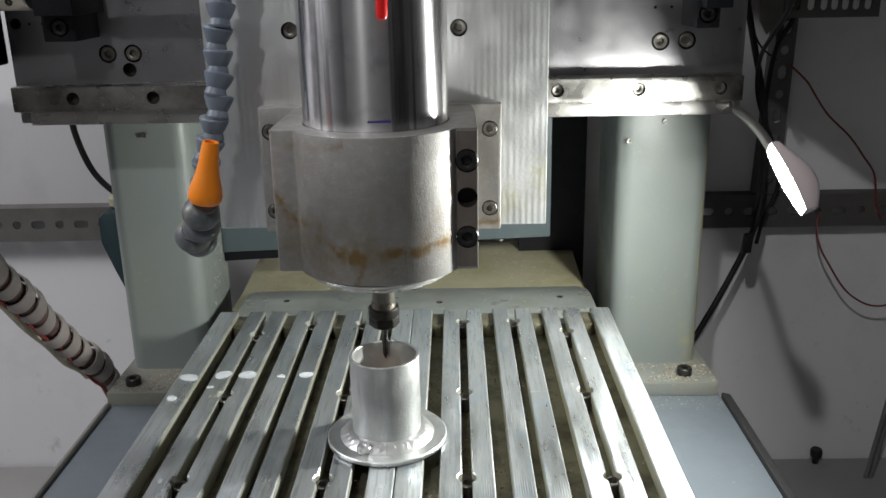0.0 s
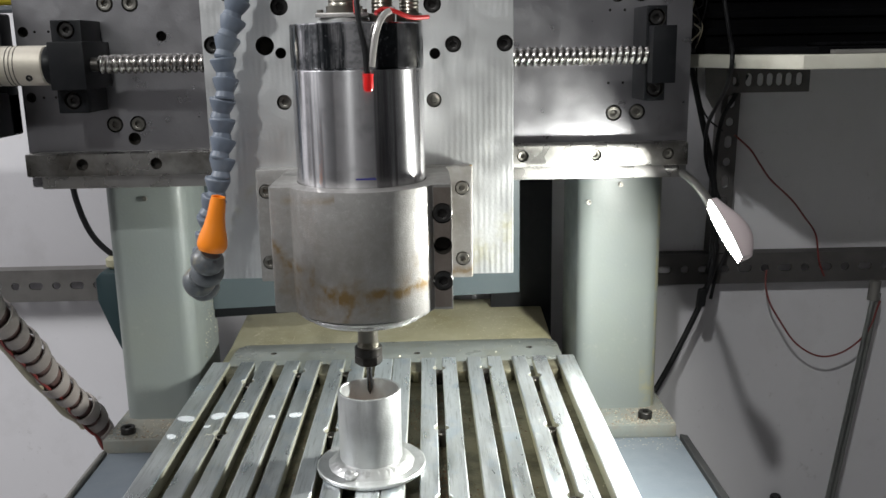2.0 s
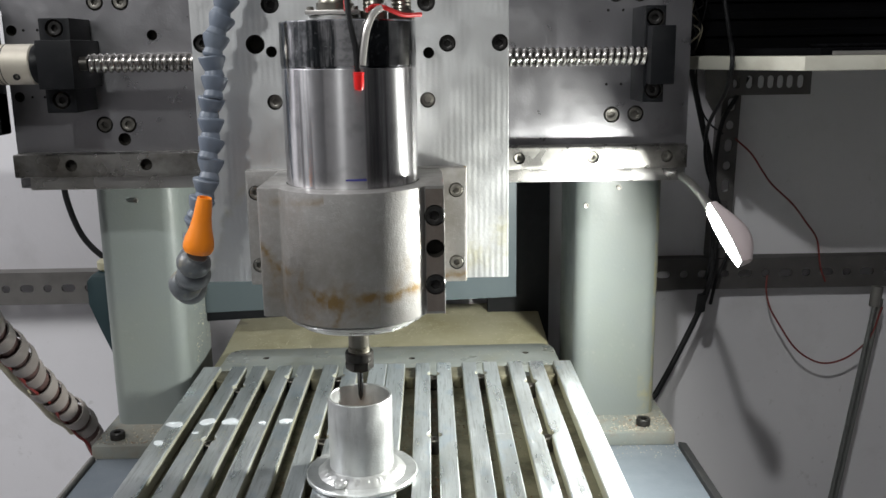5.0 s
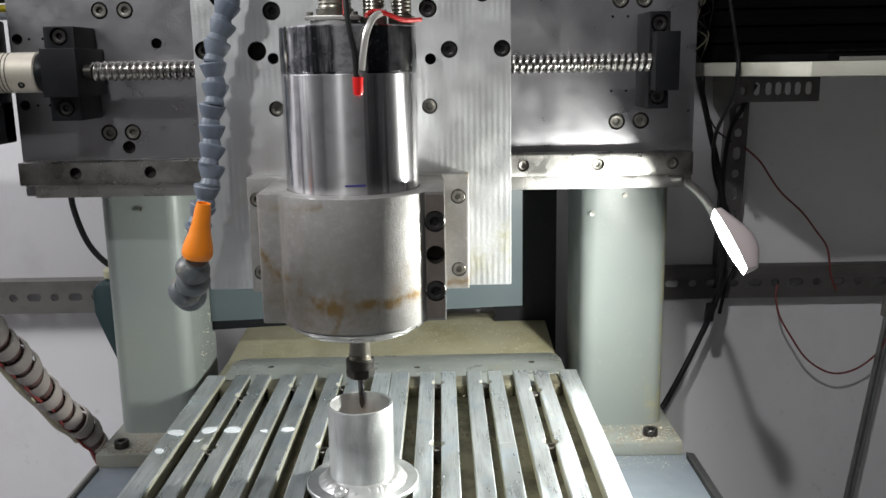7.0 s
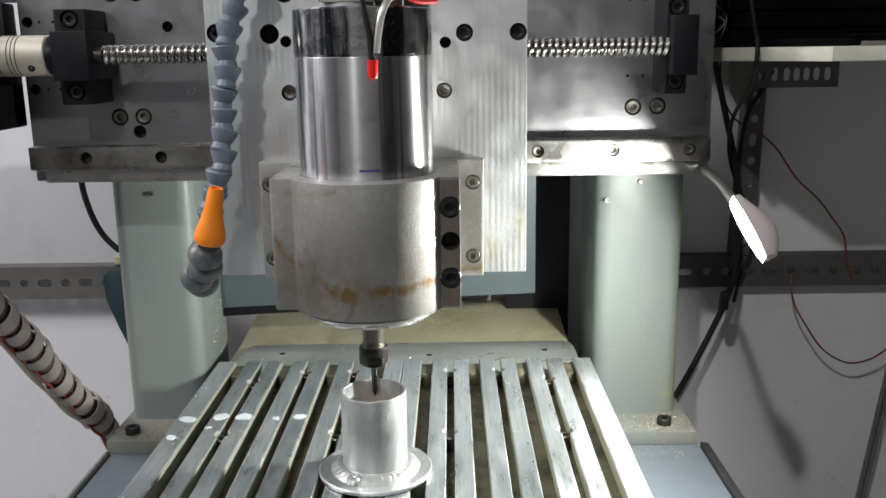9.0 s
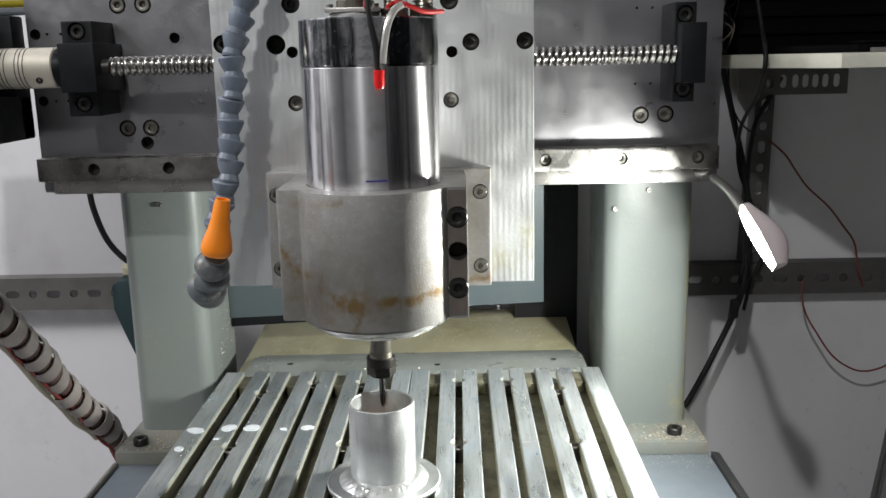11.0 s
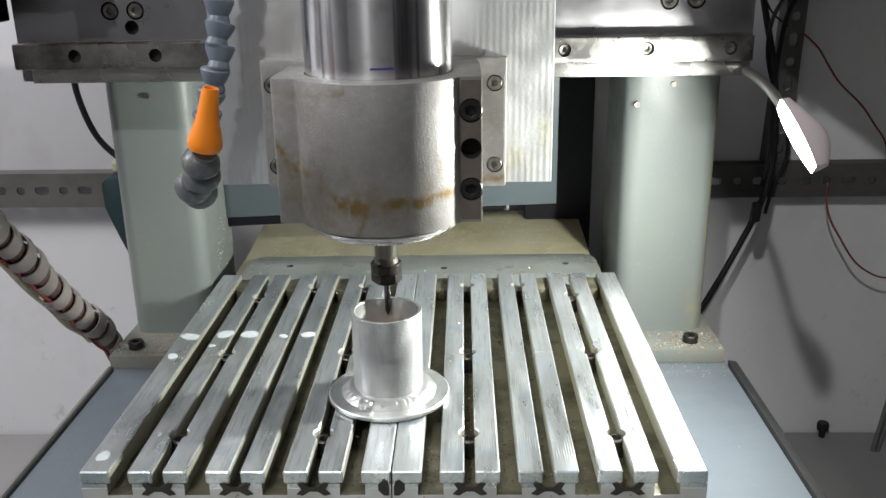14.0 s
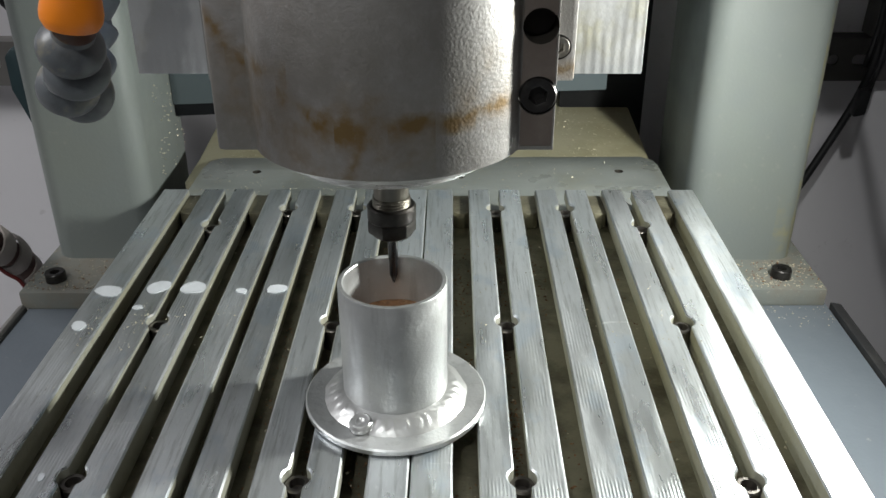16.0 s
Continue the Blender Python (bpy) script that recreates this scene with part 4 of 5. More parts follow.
sweep(bm, smooth_path([(0.036, -0.058, 0.2862), (0.026, -0.068, 0.2858), (0.016, -0.074, 0.2895), (0.010, -0.072, 0.2905), (0.006, -0.076, 0.288)]), 0.0013)
part("lead", bm, RED_WIRE, spindle, "red lead")
bm = bmesh.new()
sweep(bm, smooth_path([(-0.006, -0.062, 0.325), (-0.0055, -0.074, 0.300), (-0.0048, -0.081, 0.2880)]), 0.0013)
part("lead", bm, RED_WIRE, spindle, "red lead")
bm = bmesh.new()
lathe(bm, [(0.0005, -0.0042), (0.0022, -0.0038), (0.0028, -0.0020), (0.0028, 0.0045), (0.0031, 0.0046), (0.0031, 0.0058), (0.0012, 0.0060)], (0.0012, -0.0850, 0.2488), seg=20)
part("indicator_light", bm, RED, spindle, "small red indicator light")
bm = bmesh.new()
prism(bm, [(-0.0085, 0.1935), (0.0035, 0.1935), (0.0035, 0.1945), (-0.0085, 0.1945)], SY - 0.0404, SY - 0.03995, "y")
part("ink_mark", bm, material("blue_ink", (0.03, 0.03, 0.2), 0.5), spindle, "blue ink mark")

# ---- coolant hose ----
hose = thing("coolant_hose", (-0.115, -0.02, 0.108), "grey jointed coolant hose ending in an orange nozzle", "coolant hose")
line = smooth_path([(-0.075, -0.012, 0.325), (-0.0845, -0.014, 0.296), (-0.0930, -0.016, 0.276), (-0.0952, -0.018, 0.250), (-0.0972, -0.020, 0.228), (-0.0995, -0.022, 0.204), (-0.1045, -0.024, 0.182), (-0.1105, -0.024, 0.160), (-0.1150, -0.022, 0.142),
                    (-0.1145, -0.034, 0.1265), (-0.1100, -0.056, 0.1240), (-0.1010, -0.080, 0.1400), (-0.0925, -0.0930, 0.1580)], 10)
lengths = [0.0]
for a, b in zip(line, line[1:]):
    lengths.append(lengths[-1] + (b - a).length)


def on_line(s):
    for i in range(1, len(line)):
        if lengths[i] >= s:
            t = (s - lengths[i - 1]) / (lengths[i] - lengths[i - 1])
            return line[i - 1].lerp(line[i], t)
    return line[-1]


step = 0.0128
sway = random.Random(21)
count = int(lengths[-1] / step)
for i in range(count):
    a, b = on_line(i * step), on_line((i + 1) * step)
    d = (b - a).normalized()
    d = (d + Vector((sway.uniform(-0.16, 0.16), sway.uniform(-0.16, 0.16), 0))).normalized()
    a = a + Vector((sway.uniform(-0.0010, 0.0010), sway.uniform(-0.001, 0.001), 0))
    bm = bmesh.new()
    # flared socket above, rounded ball below
    last = i > count - 6
    k = 1.0
    if last:
        # worn end joints: round balls with a short neck
        lathe(bm, [(0.0058, -0.0008), (0.0080, 0.0002), (0.0095, 0.0024), (0.0100, 0.0050), (0.0093, 0.0078), (0.0076, 0.0100), (0.0062, 0.0112), (0.0062, 0.0132)], a + Vector((0.0016 * (-1) ** i, 0, 0)), d, 28)
    else:
        lathe(bm, [(0.0058 * k, 0.0), (0.0080 * k, 0.0004), (0.0084 * k, 0.0012), (0.0082 * k, 0.0026), (0.0066 * k, 0.0068), (0.0054 * k, 0.0092), (0.0060 * k, 0.0110), (0.0064 * k, 0.0128), (0.0058 * k, 0.0142)], a, d, 24)
    part("hose_joint", bm, HOSE_OLD if last else HOSE, hose, "yellowed end joint" if last else "")
end = line[-1]
tip = Vector((-0.0862, -0.0945, 0.1875))
d = (tip - end).normalized()
bm = bmesh.new()
n = (tip - end).length
lathe(bm, [(0.0074, -0.002), (0.0085, 0.0), (0.0087, 0.002), (0.0081, 0.006), (0.0063, 0.012), (0.0051, 0.019), (0.0045, 0.027), (0.0042, n - 0.002), (0.0040, n), (0.0030, n), (0.0027, n - 0.012)], end, d, 32)
part("nozzle", bm, ORANGE, hose, "orange plastic nozzle")

# ---- work lamp on the beam ----
work_lamp = thing("work_lamp", (0.247, 0.12, 0.165), "lit gooseneck work lamp with a pale pink head", "lamp")
N0, N1 = Vector((0.2305, 0.0160, 0.1580)), Vector((0.2330, -0.0500, 0.1350))
bm = bmesh.new()
neck = smooth_path([(0.2440, 0.1260, 0.1640), (0.2412, 0.0900, 0.1632), (0.2372, 0.0520, 0.1612), (0.2335, 0.0160, 0.1565)], 20)
sweep(bm, neck, [0.0029 + 0.0004 * (i % 2) for i in range(len(neck))], 12)
part("gooseneck", bm, NECK, work_lamp, "bare metal gooseneck")
base = Vector((0.2322, 0.0180, 0.1575))
axis = (Vector((0.2475, -0.0120, 0.1210)) - base).normalized()
facing = Vector((-0.76, -0.36, -0.54))
facing = (facing - axis * facing.dot(axis)).normalized()
side = axis.cross(facing)
bm = bmesh.new()
lens = bmesh.new()
rings, faces_ = [], []
LEN = 0.0475
for i in range(19):
    u = i / 18
    half = 0.0092 * math.sin(math.pi * min(1, 0.12 + u * 0.80)) ** 0.4
    depth = 0.0065 + 0.0125 * math.sin(math.pi * (0.06 + 0.86 * u)) ** 1.2 * (0.55 + 0.6 * u)
    c = base + axis * (u * LEN)
    ring = []
    for k in range(17):
        a = math.pi * k / 16
        ring.append(bm.verts.new(c + side * (half * math.cos(a)) - facing * (depth * math.sin(a))))
    rings.append(ring)
    faces_.append([lens.verts.new(c + side * (half * 0.93 * (2 * k / 8 - 1)) + facing * (0.0022 * math.sqrt(max(0.0, 1 - (2 * k / 8 - 1) ** 2)) * math.sin(math.pi * (0.04 + 0.92 * u)) ** 0.6)) for k in range(9)])
for a, b in zip(rings, rings[1:]):
    for k in range(16):
        bm.faces.new((a[k], a[k + 1], b[k + 1], b[k]))
    bm.faces.new((a[16], a[0], b[0], b[16]))
bm.faces.new(rings[0]), bm.faces.new(rings[-1][::-1])
for a, b in zip(faces_, faces_[1:]):
    for k in range(8):
        lens.faces.new((a[k], a[k + 1], b[k + 1], b[k]))
head = part("lamp_head", bm, LAMP_BODY, work_lamp, "pale pink lamp head")
part("lens", lens, LAMP_GLOW, head, "glowing lens")
centre = base + axis * (LEN * 0.52) + facing * 0.0095
area_lamp("work_lamp_light", centre, centre + Vector((-0.89, 0.05, -0.44)), 0.018, 0.030, 2.6, (0.965, 0.985, 0.925))

# ---- workpiece ----
CX, CY = -0.0072, -0.0583
cup = thing("welded_pipe_flange", (CX, CY, 0), "silver aluminium pipe stub welded upright on a round flange", "workpiece")
bm = bmesh.new()
lathe(bm, [(0.0180, 0.0002), (0.0345, 0.0002), (0.0356, 0.0008), (0.0356, 0.0026), (0.0350, 0.0032), (0.0180, 0.0032)], (CX, CY, 0), seg=96, caps=False)
part("flange", bm, WELDED, cup)
bm = bmesh.new()
lathe(bm, [(0.0184, 0.0015), (0.0204, 0.0015), (0.0204, 0.0536), (0.0201, 0.0541), (0.0187, 0.0541), (0.0184, 0.0537), (0.0184, 0.0015)], (CX, CY, 0), seg=96, caps=False)
part("pipe", bm, WELDED, cup)
bm = bmesh.new()
lathe(bm, [(0.0182, 0.0320), (0.0182, 0.0350), (0.0140, 0.0338), (0.0080, 0.0352), (0.0010, 0.0342)], (CX, CY, 0), seg=40)
alone("swarf_heap", bm, SWARF, "rust-brown swarf heaped inside the pipe", "swarf", kind="stuff")
bm = bmesh.new()
seg_w, rows_w = 408, 11
rings = []
for j in range(rows_w):
    u = j / (rows_w - 1)
    ring = []
    for k in range(seg_w):
        a = math.tau * k / seg_w
        saw = (a * 34 / math.tau + 1.4 * (u - 0.5) ** 2 * 4 + 0.3 * noise.noise((math.cos(a) * 6, math.sin(a) * 6, 1))) % 1.0
        ripple = (saw if saw < 0.8 else (1 - saw) * 4) + 0.4 * noise.noise((math.cos(a) * 9, math.sin(a) * 9, u * 3))
        r = 0.0203 + u * (0.0078 + 0.0007 * noise.noise((math.cos(a) * 4, math.sin(a) * 4, 2)))
        z = 0.0032 + 0.0046 * (1 - u) ** 1.2 + math.sin(math.pi * u) * (0.0010 + 0.00042 * ripple)
        ring.append(bm.verts.new((CX + r * math.cos(a), CY + r * math.sin(a), z)))
    rings.append(ring)
for a, b in zip(rings, rings[1:]):
    for k in range(seg_w):
        bm.faces.new((a[k], a[(k + 1) % seg_w], b[(k + 1) % seg_w], b[k]))
weld = part("weld_bead", bm, WELD, cup, "rippled weld bead", sharp=80)
bm = bmesh.new()
wa = radians(243)
wx, wy = CX + 0.0258 * math.cos(wa), CY + 0.0258 * math.sin(wa)
lathe(bm, [(0.0046, -0.0010), (0.0044, 0.0008), (0.0036, 0.0016), (0.0024, 0.0012), (0.0018, 0.0013), (0.0011, 0.0008), (0.0001, 0.0006)], (wx, wy, 0.0056), (0.25 * math.cos(wa), 0.25 * math.sin(wa), 1), 24)
part("weld_crater", bm, WELD, weld)

# ---- left side: cable bundle, motor behind the column ----
bundle = thing("cable_bundle", (-0.285, 0.225, -0.083), "cable bundle in a grimy grey spiral wrap with red wires", "cable")
core = smooth_path([(-0.300, -0.050, 0.185), (-0.296, 0.000, 0.130), (-0.294, 0.050, 0.078), (-0.293, 0.110, 0.015), (-0.290, 0.155, -0.034), (-0.285, 0.190, -0.070), (-0.281, 0.202, -0.098)], 14)
bm = bmesh.new()
sweep(bm, core, 0.0088, 12)
part("cable", bm, BUNDLE, bundle, "dark reddish cables")
bm = bmesh.new()
sweep(bm, [p + Vector((-0.0100, -0.005, -0.004 + 0.0012 * math.sin(i * 0.4))) for i, p in enumerate(core[:-14])], 0.0042, 10)
part("sleeve", bm, material("yellowed_tube", (0.42, 0.38, 0.27), 0.4, grain=[(30.0, 0.5, (0.3, 0.25, 0.16), 0.45, 0.7)]), bundle, "yellowed clear tube")
bm = bmesh.new()
sweep(bm, [p + Vector((-0.0030 - 0.003 * math.sin(i * 0.21), -0.0135, 0.0015 * math.sin(i * 0.5))) for i, p in enumerate(core)], 0.0013, 6)
part("wire", bm, WALL_WIRE, bundle, "dark red wire")
# the wrap: a flat ribbon wound round the core
arc = [0.0]
for a, b in zip(core, core[1:]):
    arc.append(arc[-1] + (b - a).length)


def on_core(s):
    for i in range(1, len(core)):
        if arc[i] >= s:
            t = (s - arc[i - 1]) / (arc[i] - arc[i - 1])
            return core[i - 1].lerp(core[i], t), (core[i] - core[i - 1]).normalized()
    return core[-1], (core[-1] - core[-2]).normalized()


bm = bmesh.new()
prev = None
pitch, wide = 0.0215, 0.0138
turns = int((arc[-1] - 0.012) / pitch)
for i in range(turns * 20 + 1):
    s = i / 20 * pitch
    a = math.tau * i / 20
    row = []
    loose = 0.0009 * math.sin(i * 0.37) + 0.0009 * math.sin(i * 0.11)
    for off, rr in ((0.0, 0.0116), (wide * 0.5, 0.0124), (wide, 0.0114), (wide, 0.0104), (0.0, 0.0104)):
        c, d = on_core(min(arc[-1], s + off))
        u = d.cross(Vector((1, 0.2, 0))).normalized()
        v = d.cross(u)
        row.append(bm.verts.new(c + (rr + loose) * (u * math.cos(a) + v * math.sin(a))))
    if prev:
        for k in range(5):
            bm.faces.new((prev[k], prev[(k + 1) % 5], row[(k + 1) % 5], row[k]))
    prev = row
part("spiral_wrap", bm, SPIRAL, bundle, "grimy grey spiral wrap", sharp=50)

rear_motor = thing("rear_motor", (-0.285, 0.29, 0.0), "dark green-black motor with a yellow cap behind the column", "motor")
bm = bmesh.new()
prism(bm, [(-0.305, 0.046), (-0.300, 0.052), (-0.270, 0.052), (-0.270, -0.03), (-0.286, -0.03), (-0.296, -0.004), (-0.305, 0.022)], 0.275, 0.325, "y")
part("body", bm, GREEN, rear_motor, bevel=0.003)
bm = bmesh.new()
lathe(bm, [(0.010, 0.0), (0.013, 0.003), (0.013, 0.010), (0.009, 0.013)], (-0.288, 0.30, 0.0515), seg=28)
part("cap", bm, YELLOWED, rear_motor, "yellowed cap")
bm = bmesh.new()
box(bm, (-0.288, 0.285, -0.083), (-0.272, 0.32, -0.030))
part("bracket", bm, BLACK_PAINT, rear_motor)


def cable(name, pts, r, mat, label):
    bm = bmesh.new()
    sweep(bm, smooth_path(pts, 10), r, 10)
    return alone(name, bm, mat, label, "cable")


cable("black_cable", [(-0.325, 0.30, 0.21), (-0.327, 0.30, 0.15), (-0.324, 0.30, 0.118), (-0.312, 0.30, 0.085), (-0.290, 0.30, 0.062), (-0.265, 0.302, 0.050)], 0.0031, BLACK_PLASTIC, "black cable hanging behind the column")


# ---- slotted angle irons on the wall ----
def slotted_iron(name, x0, x1, z0, z1, label, mat):
    t = thing(name, ((x0 + x1) / 2, 0.36, z0), label, "angle iron", "slotted irons on the wall")
    bm = bmesh.new()
    prism(bm, [(0.3535, z0), (0.3555, z0), (0.3555, z1 - 0.002), (0.3720, z1 - 0.002), (0.3720, z1), (0.3535, z1)], x0, x1, "x")
    cut = bmesh.new()
    x, k = x0 + 0.014, 0
    while x < x1 - 0.014:
        w = 0.0075 if k % 2 == 0 else 0.0045
        zc = (z0 + z1) / 2
        pts = [(x + math.copysign(max(0.0, w - 0.0042), math.cos(a)) + 0.0042 * math.cos(a), zc + 0.0042 * math.sin(a)) for a in (math.tau * i / 16 + 0.01 for i in range(16))]
        prism(cut, pts, 0.350, 0.360, "y")
        x += 0.0225
        k += 1
    part("angle", bm, mat, t, cuts=cut)
    return t


slotted_iron("slotted_angle", -0.82, -0.318, 0.001, 0.037, "grey slotted angle iron screwed along the wall", IRON)
# this one has the shelf's shadow in its colour
slotted_iron("slotted_angle", 0.236, 0.95, 0.005, 0.0395, "slotted angle iron below the shelf, coloured dark for its shade", IRON_SHADED)
# the upright
up = thing("slotted_upright", (0.355, 0.355, -0.01), "grey slotted upright iron carrying the shelf bracket", "angle iron")
bm = bmesh.new()
prism(bm, [(0.343, 0.041), (0.365, 0.041), (0.369, 0.243), (0.350, 0.243)], 0.3515, 0.3535, "y")
prism(bm, [(0.343, 0.041), (0.345, 0.041), (0.352, 0.243), (0.350, 0.243)], 0.3535, 0.371, "y")
cut = bmesh.new()
for k in range(9):
    z = 0.056 + 0.0215 * k
    xc = 0.3545 + (z - 0.041) * 0.027
    h = 0.0062 if k % 2 else 0.0040
    prism(cut, [(xc + 0.0042 * math.cos(a), z + math.copysign(h - 0.0035, math.sin(a)) + 0.0040 * math.sin(a)) for a in (math.tau * i / 16 + 0.01 for i in range(16))], 0.348, 0.358, "y")
part("angle", bm, IRON_SHADED, up, cuts=cut)

# ---- shelf with its load ----
shelf = thing("wall_shelf", (0.5, 0.25, 0.2455), "white-edged board shelf with a cut corner, propped by a bracket", "shelf")
bm = bmesh.new()
prism(bm, [(0.3245, 0.0930), (1.05, 0.0930), (1.05, 0.3715), (0.262, 0.3715), (0.262, 0.215)], 0.2470, 0.2580)
part("board", bm, BOARD, shelf, bevel=0.0012)
bm = bmesh.new()
box(bm, (0.318, 0.2480, 0.2215), (0.397, 0.2500, 0.2453))
cut = bmesh.new()
for k, x in enumerate((0.327, 0.339, 0.350, 0.359, 0.368, 0.377, 0.387)):
    prism(cut, [(x + 0.0032 * math.cos(a), 0.2335 + math.copysign(0.0025, math.sin(a)) + 0.0035 * math.sin(a)) for a in (math.tau * i / 14 + 0.01 for i in range(14))], 0.245, 0.253, "y")
part("bracket", bm, IRON_SHADED, shelf, "perforated grey bracket", cuts=cut)
bm = bmesh.new()
prism(bm, [(0.328, 0.2453), (0.352, 0.2453), (0.352, 0.215), (0.338, 0.200), (0.330, 0.214)], 0.3480, 0.3505, "y")
part("gusset", bm, IRON, shelf, "bolted grey gusset", bevel=0.0006)

laptop = thing("black_keyboard", (0.45, 0.15, 0.258), "black keyboard with a grey front lip lying on the shelf", "keyboard")
bm = bmesh.new()
prism(bm, [(0.300, 0.165), (0.343, 0.110), (0.86, 0.110), (0.86, 0.225), (0.295, 0.225)], 0.2582, 0.2640)
part("base", bm, BLACK_CASE, laptop, bevel=0.001)
bm = bmesh.new()
box(bm, (0.352, 0.1045, 0.2582), (0.86, 0.1098, 0.2615))
part("front_lip", bm, IRON, laptop, "grey front lip", bevel=0.0006)
key = bmesh.new()
box(key, (-0.0065, -0.0065, 0.0), (0.0065, 0.0065, 0.003))
finish(key, 0.001, 1)
key_mesh = to_mesh("key", key, BLACK_CASE)
for i in range(14):
    for j in range(4):
        ob = new("key", key_mesh)
        ob.location = (0.362 + 0.0165 * i + 0.004 * j, 0.135 + 0.0165 * j, 0.2641)
        hang(ob, laptop)

crate = thing("black_case", (0.6, 0.3, 0.258), "black ribbed plastic case standing on the shelf", "case")
bm = bmesh.new()
box(bm, (0.276, 0.232, 0.2582), (1.02, 0.366, 0.46))
part("body", bm, BLACK_CASE, crate, bevel=0.004)
for z in (0.275, 0.290, 0.305, 0.320, 0.335):
    bm = bmesh.new()
    box(bm, (0.282, 0.2285, z), (1.01, 0.2322, z + 0.006))
    part("rib", bm, BLACK_CASE, crate, bevel=0.001)

rnd = random.Random(4)
tangle = thing("wire_tangle", (0.268, 0.21, 0.2582), "dusty tangle of thin black wires at the shelf's end", "wires")
for k in range(16):
    bm = bmesh.new()
    pts = [(0.266 + rnd.uniform(-0.006, 0.012), 0.222 + rnd.uniform(-0.012, 0.006), 0.2595)]
    for j in range(5):
        pts.append((0.268 + rnd.uniform(-0.010, 0.014), 0.220 + rnd.uniform(-0.016, 0.008), 0.262 + 0.016 * (j + 1) + rnd.uniform(-0.006, 0.006)))
    sweep(bm, smooth_path(pts, 5), 0.0007, 6)
    part("wire", bm, DUST if k % 4 == 0 else BLACK_PLASTIC, tangle, "pale dusty wire" if k % 4 == 0 else "")

# ---- cables on the wall ----
cable("black_cable", [(0.296, 0.31, 0.30), (0.303, 0.325, 0.262), (0.311, 0.335, 0.238), (0.324, 0.338, 0.19), (0.336, 0.340, 0.145), (0.344, 0.340, 0.095), (0.345, 0.338, 0.045), (0.336, 0.334, 0.003), (0.311, 0.330, -0.054), (0.285, 0.326, -0.104), (0.262, 0.32, -0.14), (0.262, 0.318, -0.274)], 0.0032, BLACK_PLASTIC, "thick black cable sagging down the wall")
cable("black_cable", [(0.300, 0.222, 0.32), (0.298, 0.190, 0.278), (0.288, 0.150, 0.262), (0.288, 0.150, 0.246), (0.300, 0.200, 0.225), (0.318, 0.30, 0.185), (0.334, 0.345, 0.140), (0.356, 0.348, 0.088), (0.362, 0.345, 0.052), (0.350, 0.342, 0.02), (0.343, 0.338, -0.008)], 0.0019, BLACK_PLASTIC, "black cable running over the shelf's edge down the wall")
cable("black_cable", [(0.372, 0.346, 0.235), (0.360, 0.346, 0.212), (0.347, 0.346, 0.185), (0.342, 0.346, 0.130), (0.345, 0.346, 0.06), (0.338, 0.340, 0.02)], 0.0024, BLACK_PLASTIC, "black cable beside the slotted upright")
cable("black_cable", [(0.316, 0.34, 0.246), (0.322, 0.350, 0.215), (0.334, 0.352, 0.19), (0.350, 0.3475, 0.176)], 0.0010, BLACK_PLASTIC, "thin black wire under the shelf")
plug = thing("plug_lead", (0.327, 0.335, -0.01), "black lead with a small plug hanging on the cable", "cable")
bm = bmesh.new()
sweep(bm, smooth_path([(0.336, 0.318, 0.060), (0.333, 0.305, 0.050), (0.327, 0.297, 0.027), (0.3205, 0.295, 0.0135)]), 0.0018, 8)
part("lead", bm, BLACK_PLASTIC, plug)
bm = bmesh.new()
prism(bm, [(0.316, 0.0155), (0.3237, 0.0174), (0.3222, -0.0019), (0.314, -0.0038)], 0.290, 0.299, "y")
part("plug", bm, BLACK_PLASTIC, plug, bevel=0.001)
cable("red_wire", [(0.364, 0.350, 0.171), (0.382, 0.350, 0.155), (0.394, 0.350, 0.138), (0.407, 0.350, 0.121), (0.430, 0.350, 0.100), (0.446, 0.350, 0.080), (0.460, 0.350, 0.060), (0.466, 0.350, 0.030), (0.474, 0.352, 0.012)], 0.0010, WALL_WIRE, "thin dark red wire on the wall")
cable("red_wire", [(0.409, 0.3525, 0.020), (0.407, 0.347, 0.004), (0.410, 0.340, -0.014), (0.420, 0.337, -0.032), (0.438, 0.336, -0.058), (0.458, 0.336, -0.073), (0.476, 0.336, -0.0775), (0.496, 0.336, -0.072), (0.512, 0.334, -0.058), (0.521, 0.332, -0.043), (0.526, 0.330, -0.020), (0.5285, 0.330, -0.012)], 0.0010, WALL_WIRE, "thin dark red wire looped below the angle iron")
rod = thing("steel_rod", (0.50, 0.33, -0.277), "pair of thin steel tubes leaning against the wall", "rod")
for dx in (0.0, 0.0053):
    bm = bmesh.new()
    sweep(bm, [(0.4835 + dx, 0.327, -0.2768), (0.5230 + dx, 0.334, -0.004)], 0.0026, 12)
    part("tube", bm, TUBE_ROD, rod)
bm = bmesh.new()
sweep(bm, [(0.5215, 0.3333, -0.012), (0.5235, 0.3343, 0.010)], 0.0060, 14)
part("cap", bm, IRON, rod, "darker end cap")
bm = bmesh.new()
lathe(bm, [(0.0035, 0.0), (0.0035, 0.008), (0.0062, 0.009), (0.0066, 0.016), (0.0055, 0.018)], (0.440, 0.358, -0.2768), seg=18)
alone("bench_knob", bm, BLACK_PLASTIC, "small black knob on the worktop by the wall", "knob")

# ---- paint drops, chips and dirt ----
rnd = random.Random(9)


